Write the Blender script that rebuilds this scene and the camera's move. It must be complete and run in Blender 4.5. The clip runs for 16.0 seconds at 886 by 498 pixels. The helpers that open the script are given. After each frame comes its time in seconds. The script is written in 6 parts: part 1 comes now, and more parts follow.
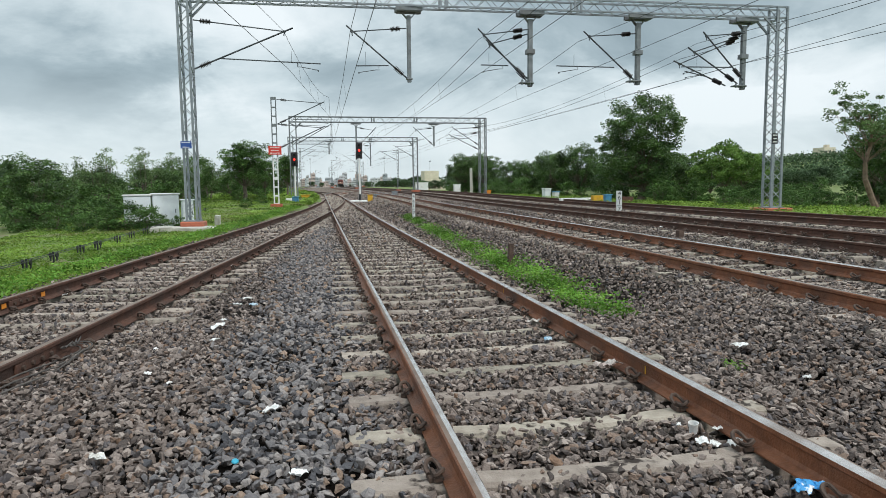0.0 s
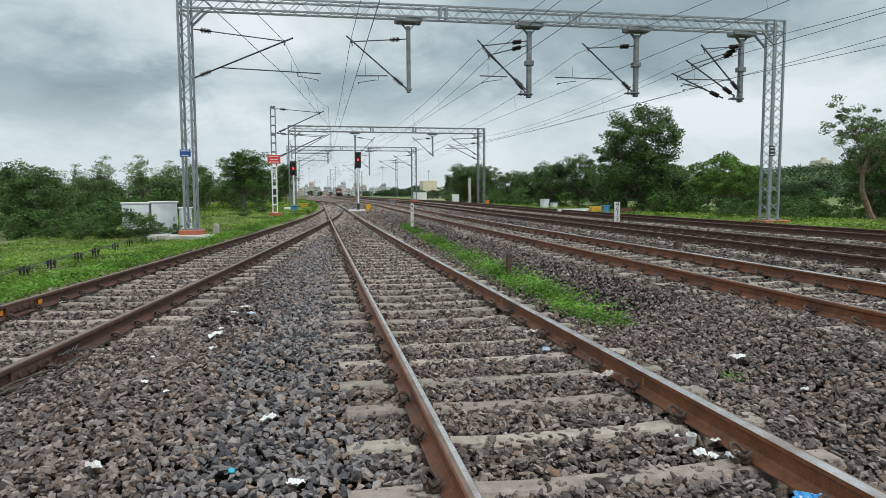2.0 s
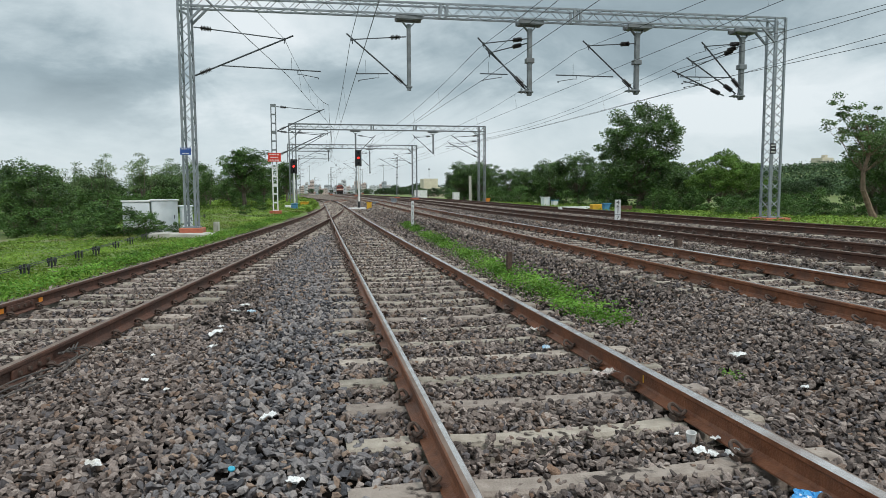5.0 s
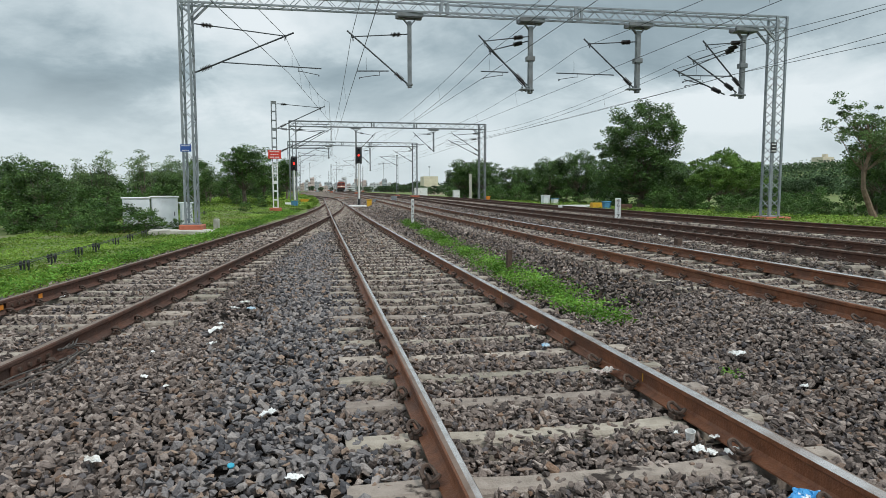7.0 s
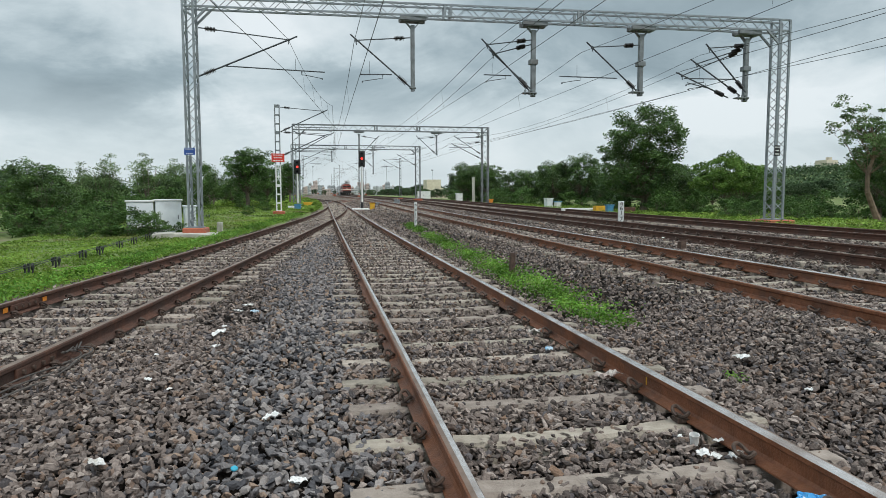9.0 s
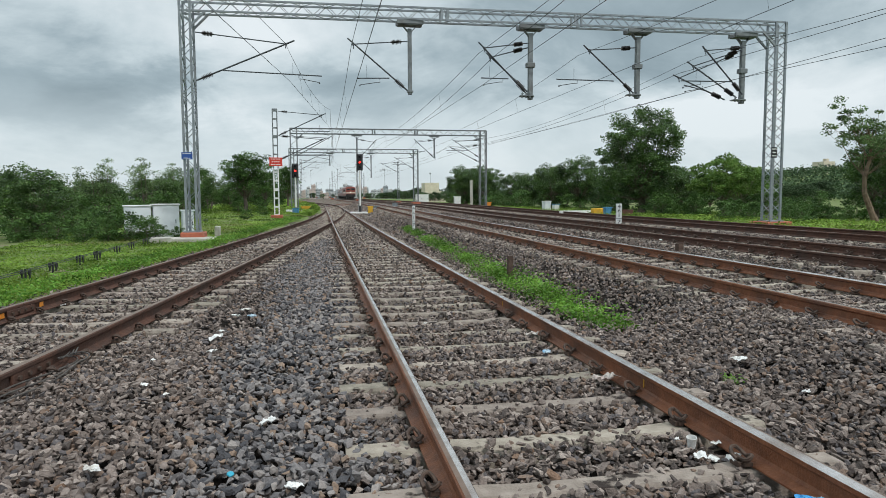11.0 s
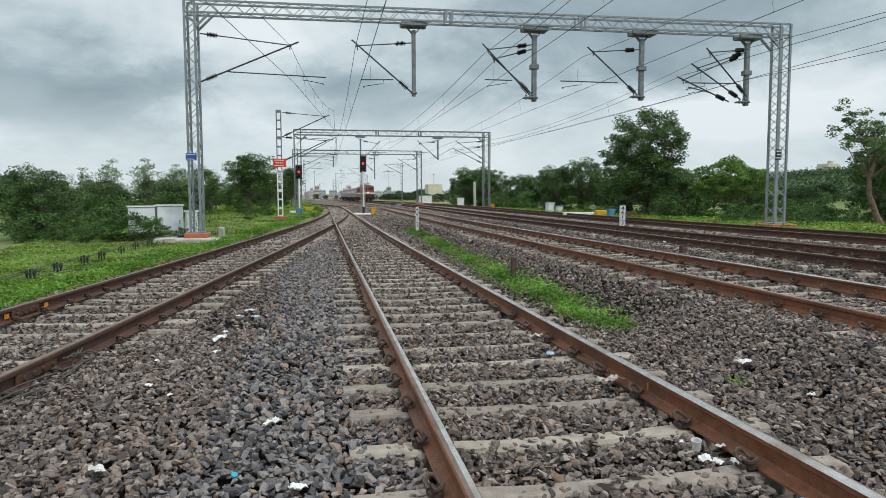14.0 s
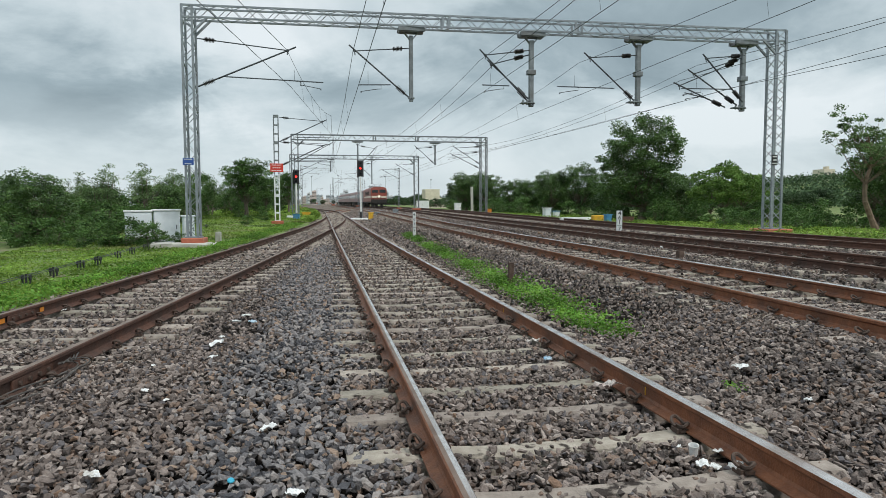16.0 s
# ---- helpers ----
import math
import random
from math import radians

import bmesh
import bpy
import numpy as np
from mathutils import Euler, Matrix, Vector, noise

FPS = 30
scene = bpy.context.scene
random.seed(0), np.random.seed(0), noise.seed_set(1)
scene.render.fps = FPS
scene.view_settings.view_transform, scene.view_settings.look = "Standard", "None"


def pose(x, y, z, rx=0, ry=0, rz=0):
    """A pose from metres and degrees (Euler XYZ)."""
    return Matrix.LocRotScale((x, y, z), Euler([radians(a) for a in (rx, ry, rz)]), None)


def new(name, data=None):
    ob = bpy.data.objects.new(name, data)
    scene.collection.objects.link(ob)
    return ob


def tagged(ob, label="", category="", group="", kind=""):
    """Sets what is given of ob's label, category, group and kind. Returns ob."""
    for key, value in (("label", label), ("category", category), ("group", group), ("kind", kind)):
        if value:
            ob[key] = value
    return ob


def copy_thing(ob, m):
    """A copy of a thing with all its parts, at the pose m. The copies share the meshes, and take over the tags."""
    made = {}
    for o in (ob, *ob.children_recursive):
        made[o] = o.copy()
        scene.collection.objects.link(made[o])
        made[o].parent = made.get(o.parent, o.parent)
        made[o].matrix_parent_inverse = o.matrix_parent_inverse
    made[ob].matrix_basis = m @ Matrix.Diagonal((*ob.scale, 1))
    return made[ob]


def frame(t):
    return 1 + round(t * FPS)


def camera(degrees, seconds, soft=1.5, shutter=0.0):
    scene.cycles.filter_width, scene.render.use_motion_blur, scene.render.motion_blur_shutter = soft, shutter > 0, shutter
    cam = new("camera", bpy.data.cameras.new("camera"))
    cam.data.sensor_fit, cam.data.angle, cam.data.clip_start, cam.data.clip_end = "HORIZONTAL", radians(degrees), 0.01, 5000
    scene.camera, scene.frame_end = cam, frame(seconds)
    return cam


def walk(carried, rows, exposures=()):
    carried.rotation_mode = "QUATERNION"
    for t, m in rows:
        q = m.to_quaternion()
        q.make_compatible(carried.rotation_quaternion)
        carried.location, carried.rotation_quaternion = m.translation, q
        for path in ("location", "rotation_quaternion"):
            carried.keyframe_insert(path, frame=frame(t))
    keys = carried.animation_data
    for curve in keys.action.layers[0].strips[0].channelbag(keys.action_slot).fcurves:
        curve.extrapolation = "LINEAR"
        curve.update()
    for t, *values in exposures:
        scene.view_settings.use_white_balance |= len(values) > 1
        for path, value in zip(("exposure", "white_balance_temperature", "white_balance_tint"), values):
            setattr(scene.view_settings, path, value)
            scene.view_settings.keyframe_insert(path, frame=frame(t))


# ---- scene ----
cam = camera(69.0, 16.0, soft=0.5)
PATH = [
    (0.0, pose(-0.001, -0.001, 1.480, 84.480, 0.592, -10.825)),
    (0.5, pose(0.000, -0.001, 1.482, 84.530, 0.719, -10.856)),
    (1.0, pose(0.000, -0.002, 1.480, 84.845, 0.738, -11.055)),
    (1.5, pose(-0.002, -0.004, 1.481, 85.024, 0.315, -10.906)),
    (2.0, pose(-0.006, -0.007, 1.480, 85.355, 0.208, -10.964)),
    (2.5, pose(-0.006, -0.007, 1.478, 85.191, 0.162, -11.025)),
    (3.0, pose(-0.006, -0.009, 1.480, 85.354, -0.093, -11.171)),
    (3.5, pose(-0.002, -0.006, 1.479, 85.368, 0.229, -11.093)),
    (4.0, pose(-0.002, -0.007, 1.481, 85.455, 0.263, -10.920)),
    (6.5, pose(0.002, -0.001, 1.480, 84.648, 0.203, -10.912)),
    (7.0, pose(0.000, -0.003, 1.480, 84.976, 0.033, -10.894)),
    (7.5, pose(-0.002, 0.001, 1.479, 84.605, 0.074, -10.918)),
    (8.0, pose(-0.001, -0.001, 1.480, 84.773, 0.181, -10.953)),
    (8.5, pose(-0.004, -0.002, 1.479, 85.106, 0.001, -10.768)),
    (9.0, pose(-0.003, -0.004, 1.479, 85.261, 0.048, -10.634)),
    (11.5, pose(0.013, -0.002, 1.483, 85.539, 0.446, -10.879)),
    (12.0, pose(0.012, 0.002, 1.480, 85.235, 0.669, -10.844)),
    (12.5, pose(0.010, 0.004, 1.483, 85.470, 0.955, -10.632)),
    (13.0, pose(0.011, 0.002, 1.483, 85.485, 0.809, -10.559)),
    (13.5, pose(0.010, 0.002, 1.482, 85.632, 0.388, -10.468)),
    (14.0, pose(0.005, -0.001, 1.483, 85.665, 0.177, -10.501)),
    (14.5, pose(0.002, 0.000, 1.483, 85.789, 0.015, -10.499)),
    (15.0, pose(0.004, 0.001, 1.481, 85.658, 0.082, -10.503)),
    (15.5, pose(0.006, 0.000, 1.482, 85.972, 0.157, -10.676)),
    (16.0, pose(0.003, -0.001, 1.482, 86.107, 0.125, -10.755)),
]
walk(cam, PATH, [(0.0, 0.24), (1.0, 0.24), (1.6, 0.10), (8.0, 0.10), (16.0, 0.10)])

# ---- world and sun ----
world = bpy.data.worlds.new("overcast_sky")
scene.world = world
world.use_nodes = True
wt = world.node_tree
wt.nodes.clear()


def wnode(kind, **values):
    n = wt.nodes.new(kind)
    for k, v in values.items():
        n.inputs[k].default_value = v
    return n


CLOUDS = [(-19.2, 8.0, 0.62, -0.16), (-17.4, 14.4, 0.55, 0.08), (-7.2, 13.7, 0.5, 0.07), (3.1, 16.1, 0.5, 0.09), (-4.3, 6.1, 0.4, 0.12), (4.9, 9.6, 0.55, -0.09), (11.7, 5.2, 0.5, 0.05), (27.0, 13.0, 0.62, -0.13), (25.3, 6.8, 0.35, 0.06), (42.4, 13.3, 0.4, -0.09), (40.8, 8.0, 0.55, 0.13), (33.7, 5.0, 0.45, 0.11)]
SUN_HIGH, SUN_TURN = radians(58), radians(150)
w_out = wnode("ShaderNodeOutputWorld")
w_sky = wt.nodes.new("ShaderNodeTexSky")
w_sky.sky_type, w_sky.sun_disc = "NISHITA", False
w_sky.sun_elevation, w_sky.sun_rotation = SUN_HIGH, SUN_TURN
w_coord = wnode("ShaderNodeTexCoord")
w_split = wnode("ShaderNodeSeparateXYZ")
wt.links.new(w_coord.outputs["Generated"], w_split.inputs[0])
w_flat = wnode("ShaderNodeMath")
w_flat.operation = "MAXIMUM"
w_flat.inputs[1].default_value = 0.0
wt.links.new(w_split.outputs["Z"], w_flat.inputs[0])
w_add = wnode("ShaderNodeMath")
w_add.operation = "ADD"
w_add.inputs[1].default_value = 0.32
wt.links.new(w_flat.outputs[0], w_add.inputs[0])
w_dx = wnode("ShaderNodeMath")
w_dx.operation = "DIVIDE"
wt.links.new(w_split.outputs["X"], w_dx.inputs[0])
wt.links.new(w_add.outputs[0], w_dx.inputs[1])
w_dy = wnode("ShaderNodeMath")
w_dy.operation = "DIVIDE"
wt.links.new(w_split.outputs["Y"], w_dy.inputs[0])
wt.links.new(w_add.outputs[0], w_dy.inputs[1])
w_plane = wnode("ShaderNodeCombineXYZ")
wt.links.new(w_dx.outputs[0], w_plane.inputs["X"])
wt.links.new(w_dy.outputs[0], w_plane.inputs["Y"])
w_plane.inputs["Z"].default_value = 5.3
w_n1 = wnode("ShaderNodeTexNoise", Scale=1.5, Detail=9.0, Roughness=0.56, Distortion=0.55)
wt.links.new(w_plane.outputs[0], w_n1.inputs["Vector"])
# billows that fray the edges of the banks
w_fray = wnode("ShaderNodeTexNoise", Scale=2.6, Detail=7.0, Roughness=0.6, Distortion=0.3)
wt.links.new(w_plane.outputs[0], w_fray.inputs["Vector"])
w_warp = wt.nodes.new("ShaderNodeVectorMath")
w_warp.operation = "MULTIPLY_ADD"
w_warp.inputs[1].default_value = (0.9, 0.9, 0.0)
wt.links.new(w_fray.outputs["Color"], w_warp.inputs[0])
wt.links.new(w_plane.outputs[0], w_warp.inputs[2])


def wmath(op, a, b):
    n = wt.nodes.new("ShaderNodeMath")
    n.operation = op
    for k, v in enumerate((a, b)):
        if isinstance(v, (int, float)):
            n.inputs[k].default_value = v
        else:
            wt.links.new(v, n.inputs[k])
    return n.outputs[0]


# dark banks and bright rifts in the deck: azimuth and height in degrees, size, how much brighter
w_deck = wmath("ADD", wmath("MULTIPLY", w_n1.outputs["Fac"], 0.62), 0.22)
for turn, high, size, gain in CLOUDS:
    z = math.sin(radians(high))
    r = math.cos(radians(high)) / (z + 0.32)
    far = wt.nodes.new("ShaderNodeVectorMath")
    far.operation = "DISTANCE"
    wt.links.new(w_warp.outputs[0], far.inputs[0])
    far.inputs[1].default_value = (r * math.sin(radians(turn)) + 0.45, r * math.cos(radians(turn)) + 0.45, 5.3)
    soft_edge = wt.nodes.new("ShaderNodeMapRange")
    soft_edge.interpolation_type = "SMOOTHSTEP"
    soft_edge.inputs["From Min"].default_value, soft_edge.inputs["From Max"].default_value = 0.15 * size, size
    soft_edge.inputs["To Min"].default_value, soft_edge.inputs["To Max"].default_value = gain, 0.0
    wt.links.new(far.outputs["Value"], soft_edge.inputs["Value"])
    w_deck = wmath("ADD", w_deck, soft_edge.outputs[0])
w_ramp = wt.nodes.new("ShaderNodeValToRGB")
el = w_ramp.color_ramp.elements
el[0].position, el[0].color = 0.20, (0.17, 0.235, 0.27, 1)
el[1].position, el[1].color = 0.68, (0.86, 0.93, 0.96, 1)
e = el.new(0.42)
e.color = (0.38, 0.475, 0.52, 1)
e = el.new(0.53)
e.color = (0.60, 0.70, 0.74, 1)
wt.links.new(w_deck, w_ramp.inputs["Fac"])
# the cloud deck pales towards the horizon
w_hor = wt.nodes.new("ShaderNodeMapRange")
w_hor.inputs["From Min"].default_value, w_hor.inputs["From Max"].default_value = 0.02, 0.16
w_hor.inputs["To Min"].default_value, w_hor.inputs["To Max"].default_value = 0.7, 0.0
wt.links.new(w_flat.outputs[0], w_hor.inputs["Value"])
w_mix = wt.nodes.new("ShaderNodeMixRGB")
w_mix.inputs["Color2"].default_value = (0.74, 0.83, 0.87, 1)
wt.links.new(w_hor.outputs[0], w_mix.inputs["Fac"])
wt.links.new(w_ramp.outputs["Color"], w_mix.inputs["Color1"])
w_bg1 = wnode("ShaderNodeBackground", Strength=0.10)
wt.links.new(w_sky.outputs[0], w_bg1.inputs["Color"])
w_top = wt.nodes.new("ShaderNodeMapRange")
w_top.interpolation_type = "SMOOTHSTEP"
w_top.inputs["From Min"].default_value, w_top.inputs["From Max"].default_value = 0.3, 1.0
w_top.inputs["To Min"].default_value, w_top.inputs["To Max"].default_value = 0.9, 1.75
wt.links.new(w_flat.outputs[0], w_top.inputs["Value"])
w_bg2 = wnode("ShaderNodeBackground", Strength=1.0)
wt.links.new(w_top.outputs[0], w_bg2.inputs["Strength"])
wt.links.new(w_mix.outputs[0], w_bg2.inputs["Color"])
w_cover = wnode("ShaderNodeMixShader", Fac=0.93)
wt.links.new(w_bg1.outputs[0], w_cover.inputs[1])
wt.links.new(w_bg2.outputs[0], w_cover.inputs[2])
wt.links.new(w_cover.outputs[0], w_out.inputs["Surface"])

sun = new("sun", bpy.data.lights.new("sun", "SUN"))
sun.data.energy, sun.data.angle, sun.data.color = 1.5, radians(10), (1.0, 0.97, 0.92)
sun.matrix_world = pose(0, 0, 60, 90 - 58, 0, 180 - 150)


# ---- materials ----
def mat(name, c1, c2, scale=6.0, rough=0.8, metal=0.0, bump=0.3, bump_scale=40.0, stain=None, stain_scale=0.7,
        stain_edge=(0.5, 0.7), vary=0.0, island=False, spread=(0.3, 0.7), spec=0.4, glow=None, through_light=0.0):
    m = bpy.data.materials.new(name)
    m.use_nodes = True
    nt = m.node_tree
    nt.nodes.clear()
    out = nt.nodes.new("ShaderNodeOutputMaterial")
    bs = nt.nodes.new("ShaderNodeBsdfPrincipled")
    nt.links.new(bs.outputs[0], out.inputs["Surface"])
    bs.inputs["Roughness"].default_value, bs.inputs["Metallic"].default_value = rough, metal
    bs.inputs["Specular IOR Level"].default_value = spec
    co = nt.nodes.new("ShaderNodeTexCoord")
    info = nt.nodes.new("ShaderNodeObjectInfo")
    shift = nt.nodes.new("ShaderNodeVectorMath")
    shift.operation = "MULTIPLY_ADD"
    shift.inputs[1].default_value = (1, 1, 1)
    nt.links.new(co.outputs["Object"], shift.inputs[0])
    times = nt.nodes.new("ShaderNodeVectorMath")
    times.operation = "SCALE"
    times.inputs["Scale"].default_value = 37.0
    comb = nt.nodes.new("ShaderNodeCombineXYZ")
    for k in "XYZ":
        nt.links.new(info.outputs["Random"], comb.inputs[k])
    nt.links.new(comb.outputs[0], times.inputs[0])
    nt.links.new(times.outputs[0], shift.inputs[2])
    n1 = nt.nodes.new("ShaderNodeTexNoise")
    n1.inputs["Scale"].default_value, n1.inputs["Detail"].default_value = scale, 6
    nt.links.new(shift.outputs[0], n1.inputs["Vector"])
    ramp = nt.nodes.new("ShaderNodeValToRGB")
    ramp.color_ramp.elements[0].position, ramp.color_ramp.elements[0].color = spread[0], (*c1, 1)
    ramp.color_ramp.elements[1].position, ramp.color_ramp.elements[1].color = spread[1], (*c2, 1)
    nt.links.new(n1.outputs["Fac"], ramp.inputs["Fac"])
    col = ramp.outputs["Color"]
    if stain:
        n2 = nt.nodes.new("ShaderNodeTexNoise")
        n2.inputs["Scale"].default_value, n2.inputs["Detail"].default_value = stain_scale, 5
        nt.links.new(shift.outputs[0], n2.inputs["Vector"])
        r2 = nt.nodes.new("ShaderNodeMapRange")
        r2.inputs["From Min"].default_value, r2.inputs["From Max"].default_value = stain_edge
        nt.links.new(n2.outputs["Fac"], r2.inputs["Value"])
        mx = nt.nodes.new("ShaderNodeMixRGB")
        mx.inputs["Color2"].default_value = (*stain, 1)
        nt.links.new(r2.outputs[0], mx.inputs["Fac"])
        nt.links.new(col, mx.inputs["Color1"])
        col = mx.outputs["Color"]
    if vary:
        src = info.outputs["Random"]
        if island:
            geo = nt.nodes.new("ShaderNodeNewGeometry")
            src = geo.outputs["Random Per Island"]
        hsv = nt.nodes.new("ShaderNodeHueSaturation")
        rv = nt.nodes.new("ShaderNodeMapRange")
        rv.inputs["To Min"].default_value, rv.inputs["To Max"].default_value = 1 - vary, 1 + vary
        nt.links.new(src, rv.inputs["Value"])
        nt.links.new(rv.outputs[0], hsv.inputs["Value"])
        # a second, shuffled number for the hue
        sh = nt.nodes.new("ShaderNodeMath")
        sh.operation = "MULTIPLY"
        sh.inputs[1].default_value = 17.3
        nt.links.new(src, sh.inputs[0])
        fr = nt.nodes.new("ShaderNodeMath")
        fr.operation = "FRACT"
        nt.links.new(sh.outputs[0], fr.inputs[0])
        hv = nt.nodes.new("ShaderNodeMapRange")
        hv.inputs["To Min"].default_value, hv.inputs["To Max"].default_value = 0.485, 0.515
        nt.links.new(fr.outputs[0], hv.inputs["Value"])
        nt.links.new(hv.outputs[0], hsv.inputs["Hue"])
        nt.links.new(col, hsv.inputs["Color"])
        col = hsv.outputs["Color"]
    nt.links.new(col, bs.inputs["Base Color"])
    if bump:
        n3 = nt.nodes.new("ShaderNodeTexNoise")
        n3.inputs["Scale"].default_value, n3.inputs["Detail"].default_value = bump_scale, 4
        nt.links.new(shift.outputs[0], n3.inputs["Vector"])
        bp = nt.nodes.new("ShaderNodeBump")
        bp.inputs["Strength"].default_value, bp.inputs["Distance"].default_value = bump, 0.02
        nt.links.new(n3.outputs["Fac"], bp.inputs["Height"])
        nt.links.new(bp.outputs[0], bs.inputs["Normal"])
    if glow:
        bs.inputs["Emission Color"].default_value, bs.inputs["Emission Strength"].default_value = (*glow[0], 1), glow[1]
    if through_light:
        tr = nt.nodes.new("ShaderNodeBsdfTranslucent")
        nt.links.new(col, tr.inputs["Color"])
        ms = nt.nodes.new("ShaderNodeMixShader")
        ms.inputs["Fac"].default_value = through_light
        nt.links.new(bs.outputs[0], ms.inputs[1])
        nt.links.new(tr.outputs[0], ms.inputs[2])
        nt.links.new(ms.outputs[0], out.inputs["Surface"])
    return m


def stone_mat(name, colours, grain=60.0, single=False):
    """Crushed rock: one colour a stone, with grain on it."""
    m = mat(name, (0.82, 0.82, 0.82), (1.2, 1.17, 1.14), grain, 0.9, 0, 0.6, 90, spec=0.1)
    nt = m.node_tree
    bs = next(n for n in nt.nodes if n.type == "BSDF_PRINCIPLED")
    link = bs.inputs["Base Color"].links[0]
    grain_out = link.from_socket
    geo = nt.nodes.new("ShaderNodeNewGeometry")
    ramp = nt.nodes.new("ShaderNodeValToRGB")
    ramp.color_ramp.interpolation = "CONSTANT"
    el = ramp.color_ramp.elements
    while len(el) < len(colours):
        el.new(0.5)
    for i, (at, c) in enumerate(colours):
        el[i].position, el[i].color = at, (*c, 1)
    info = next(n for n in nt.nodes if n.type == "OBJECT_INFO")
    nt.links.new(info.outputs["Random"] if single else geo.outputs["Random Per Island"], ramp.inputs["Fac"])
    mul = nt.nodes.new("ShaderNodeMixRGB")
    mul.blend_type = "MULTIPLY"
    mul.inputs["Fac"].default_value = 1
    nt.links.new(ramp.outputs[0], mul.inputs["Color1"])
    nt.links.new(grain_out, mul.inputs["Color2"])
    nt.links.new(mul.outputs[0], bs.inputs["Base Color"])
    return m


def gravel_mat(name):
    """The bed between the loose stones, and the ballast far off: cells of grey and brown rock."""
    m = bpy.data.materials.new(name)
    m.use_nodes = True
    nt = m.node_tree
    bs = next(n for n in nt.nodes if n.type == "BSDF_PRINCIPLED")
    bs.inputs["Roughness"].default_value = 0.95
    bs.inputs["Specular IOR Level"].default_value = 0.08
    co = nt.nodes.new("ShaderNodeTexCoord")
    v = nt.nodes.new("ShaderNodeTexVoronoi")
    v.inputs["Scale"].default_value = 15
    nt.links.new(co.outputs["Object"], v.inputs["Vector"])
    sep = nt.nodes.new("ShaderNodeSeparateColor")
    nt.links.new(v.outputs["Color"], sep.inputs[0])
    ramp = nt.nodes.new("ShaderNodeValToRGB")
    el = ramp.color_ramp.elements
    el[0].position, el[0].color = 0.0, (0.09, 0.08, 0.07, 1)
    el[1].position, el[1].color = 1.0, (0.28, 0.25, 0.222, 1)
    e = el.new(0.55)
    e.color = (0.17, 0.15, 0.132, 1)
    nt.links.new(sep.outputs[0], ramp.inputs["Fac"])
    big = nt.nodes.new("ShaderNodeTexNoise")
    big.inputs["Scale"].default_value, big.inputs["Detail"].default_value = 0.5, 5
    nt.links.new(co.outputs["Object"], big.inputs["Vector"])
    mx = nt.nodes.new("ShaderNodeMixRGB")
    mx.blend_type = "MULTIPLY"
    mx.inputs["Color2"].default_value = (0.95, 0.80, 0.70, 1)
    nt.links.new(big.outputs["Fac"], mx.inputs["Fac"])
    nt.links.new(ramp.outputs[0], mx.inputs["Color1"])
    nt.links.new(mx.outputs[0], bs.inputs["Base Color"])
    bp = nt.nodes.new("ShaderNodeBump")
    bp.inputs["Strength"].default_value, bp.inputs["Distance"].default_value = 1.0, 0.04
    bp.invert = True
    nt.links.new(v.outputs["Distance"], bp.inputs["Height"])
    nt.links.new(bp.outputs[0], bs.inputs["Normal"])
    return m


GRAVEL = gravel_mat("ballast_gravel")
OLD_ROCK = [(0.0, (0.102, 0.085, 0.079)), (0.16, (0.202, 0.167, 0.151)), (0.36, (0.269, 0.223, 0.201)),
            (0.54, (0.173, 0.140, 0.125)), (0.68, (0.132, 0.120, 0.124)), (0.80, (0.359, 0.303, 0.273)),
            (0.91, (0.233, 0.170, 0.137)), (0.988, (0.231, 0.153, 0.111))]
NEW_ROCK = [(0.0, (0.087, 0.086, 0.094)), (0.2, (0.169, 0.160, 0.165)), (0.45, (0.234, 0.218, 0.218)),
            (0.76, (0.308, 0.279, 0.267)), (0.91, (0.298, 0.219, 0.170))]
STONES, SINGLE_STONE = stone_mat("ballast_stones", OLD_ROCK), stone_mat("single_ballast_stone", OLD_ROCK, single=True)
STONES_NEW, SINGLE_NEW = stone_mat("fresh_blue_grey_stones", NEW_ROCK), stone_mat("single_fresh_stone", NEW_ROCK, single=True)
# near-black bed colour: the shade in the gaps between stones is painted in
GAP_SHADE = mat("gap_shade_bed", (0.010, 0.008, 0.007), (0.026, 0.021, 0.018), 8, 0.98, 0, 0.6, 60, spec=0.05)
BROWN_TOP = mat("brown_rail_head", (0.13, 0.085, 0.062), (0.22, 0.155, 0.12), 9, 0.5, 0.2, 0.1, 50, (0.10, 0.062, 0.045), 3.0, (0.5, 0.75))
RUST = mat("rusty_rail_steel", (0.160, 0.057, 0.026), (0.275, 0.106, 0.050), 14, 0.55, 0.0, 0.35, 70, (0.10, 0.05, 0.035), 2.2, (0.45, 0.75))
DULL_RUST = mat("dark_rusty_rail_steel", (0.075, 0.036, 0.026), (0.125, 0.058, 0.038), 14, 0.85, 0.0, 0.35, 70, (0.06, 0.04, 0.033), 2.0, (0.45, 0.75))
POLISH = mat("worn_rail_head", (0.54, 0.49, 0.465), (0.72, 0.68, 0.665), 9, 0.26, 0.85, 0.03, 50, (0.26, 0.16, 0.11), 2.0, (0.5, 0.75))
CONCRETE = mat("sleeper_concrete", (0.246, 0.209, 0.174), (0.391, 0.338, 0.286), 9, 0.9, 0, 0.5, 60, (0.045, 0.036, 0.031), 6.0, (0.585, 0.64), vary=0.18, spec=0.15)
CLIP = mat("rusty_clip_steel", (0.06, 0.042, 0.035), (0.12, 0.078, 0.058), 30, 0.7, 0.2, 0.3, 120)
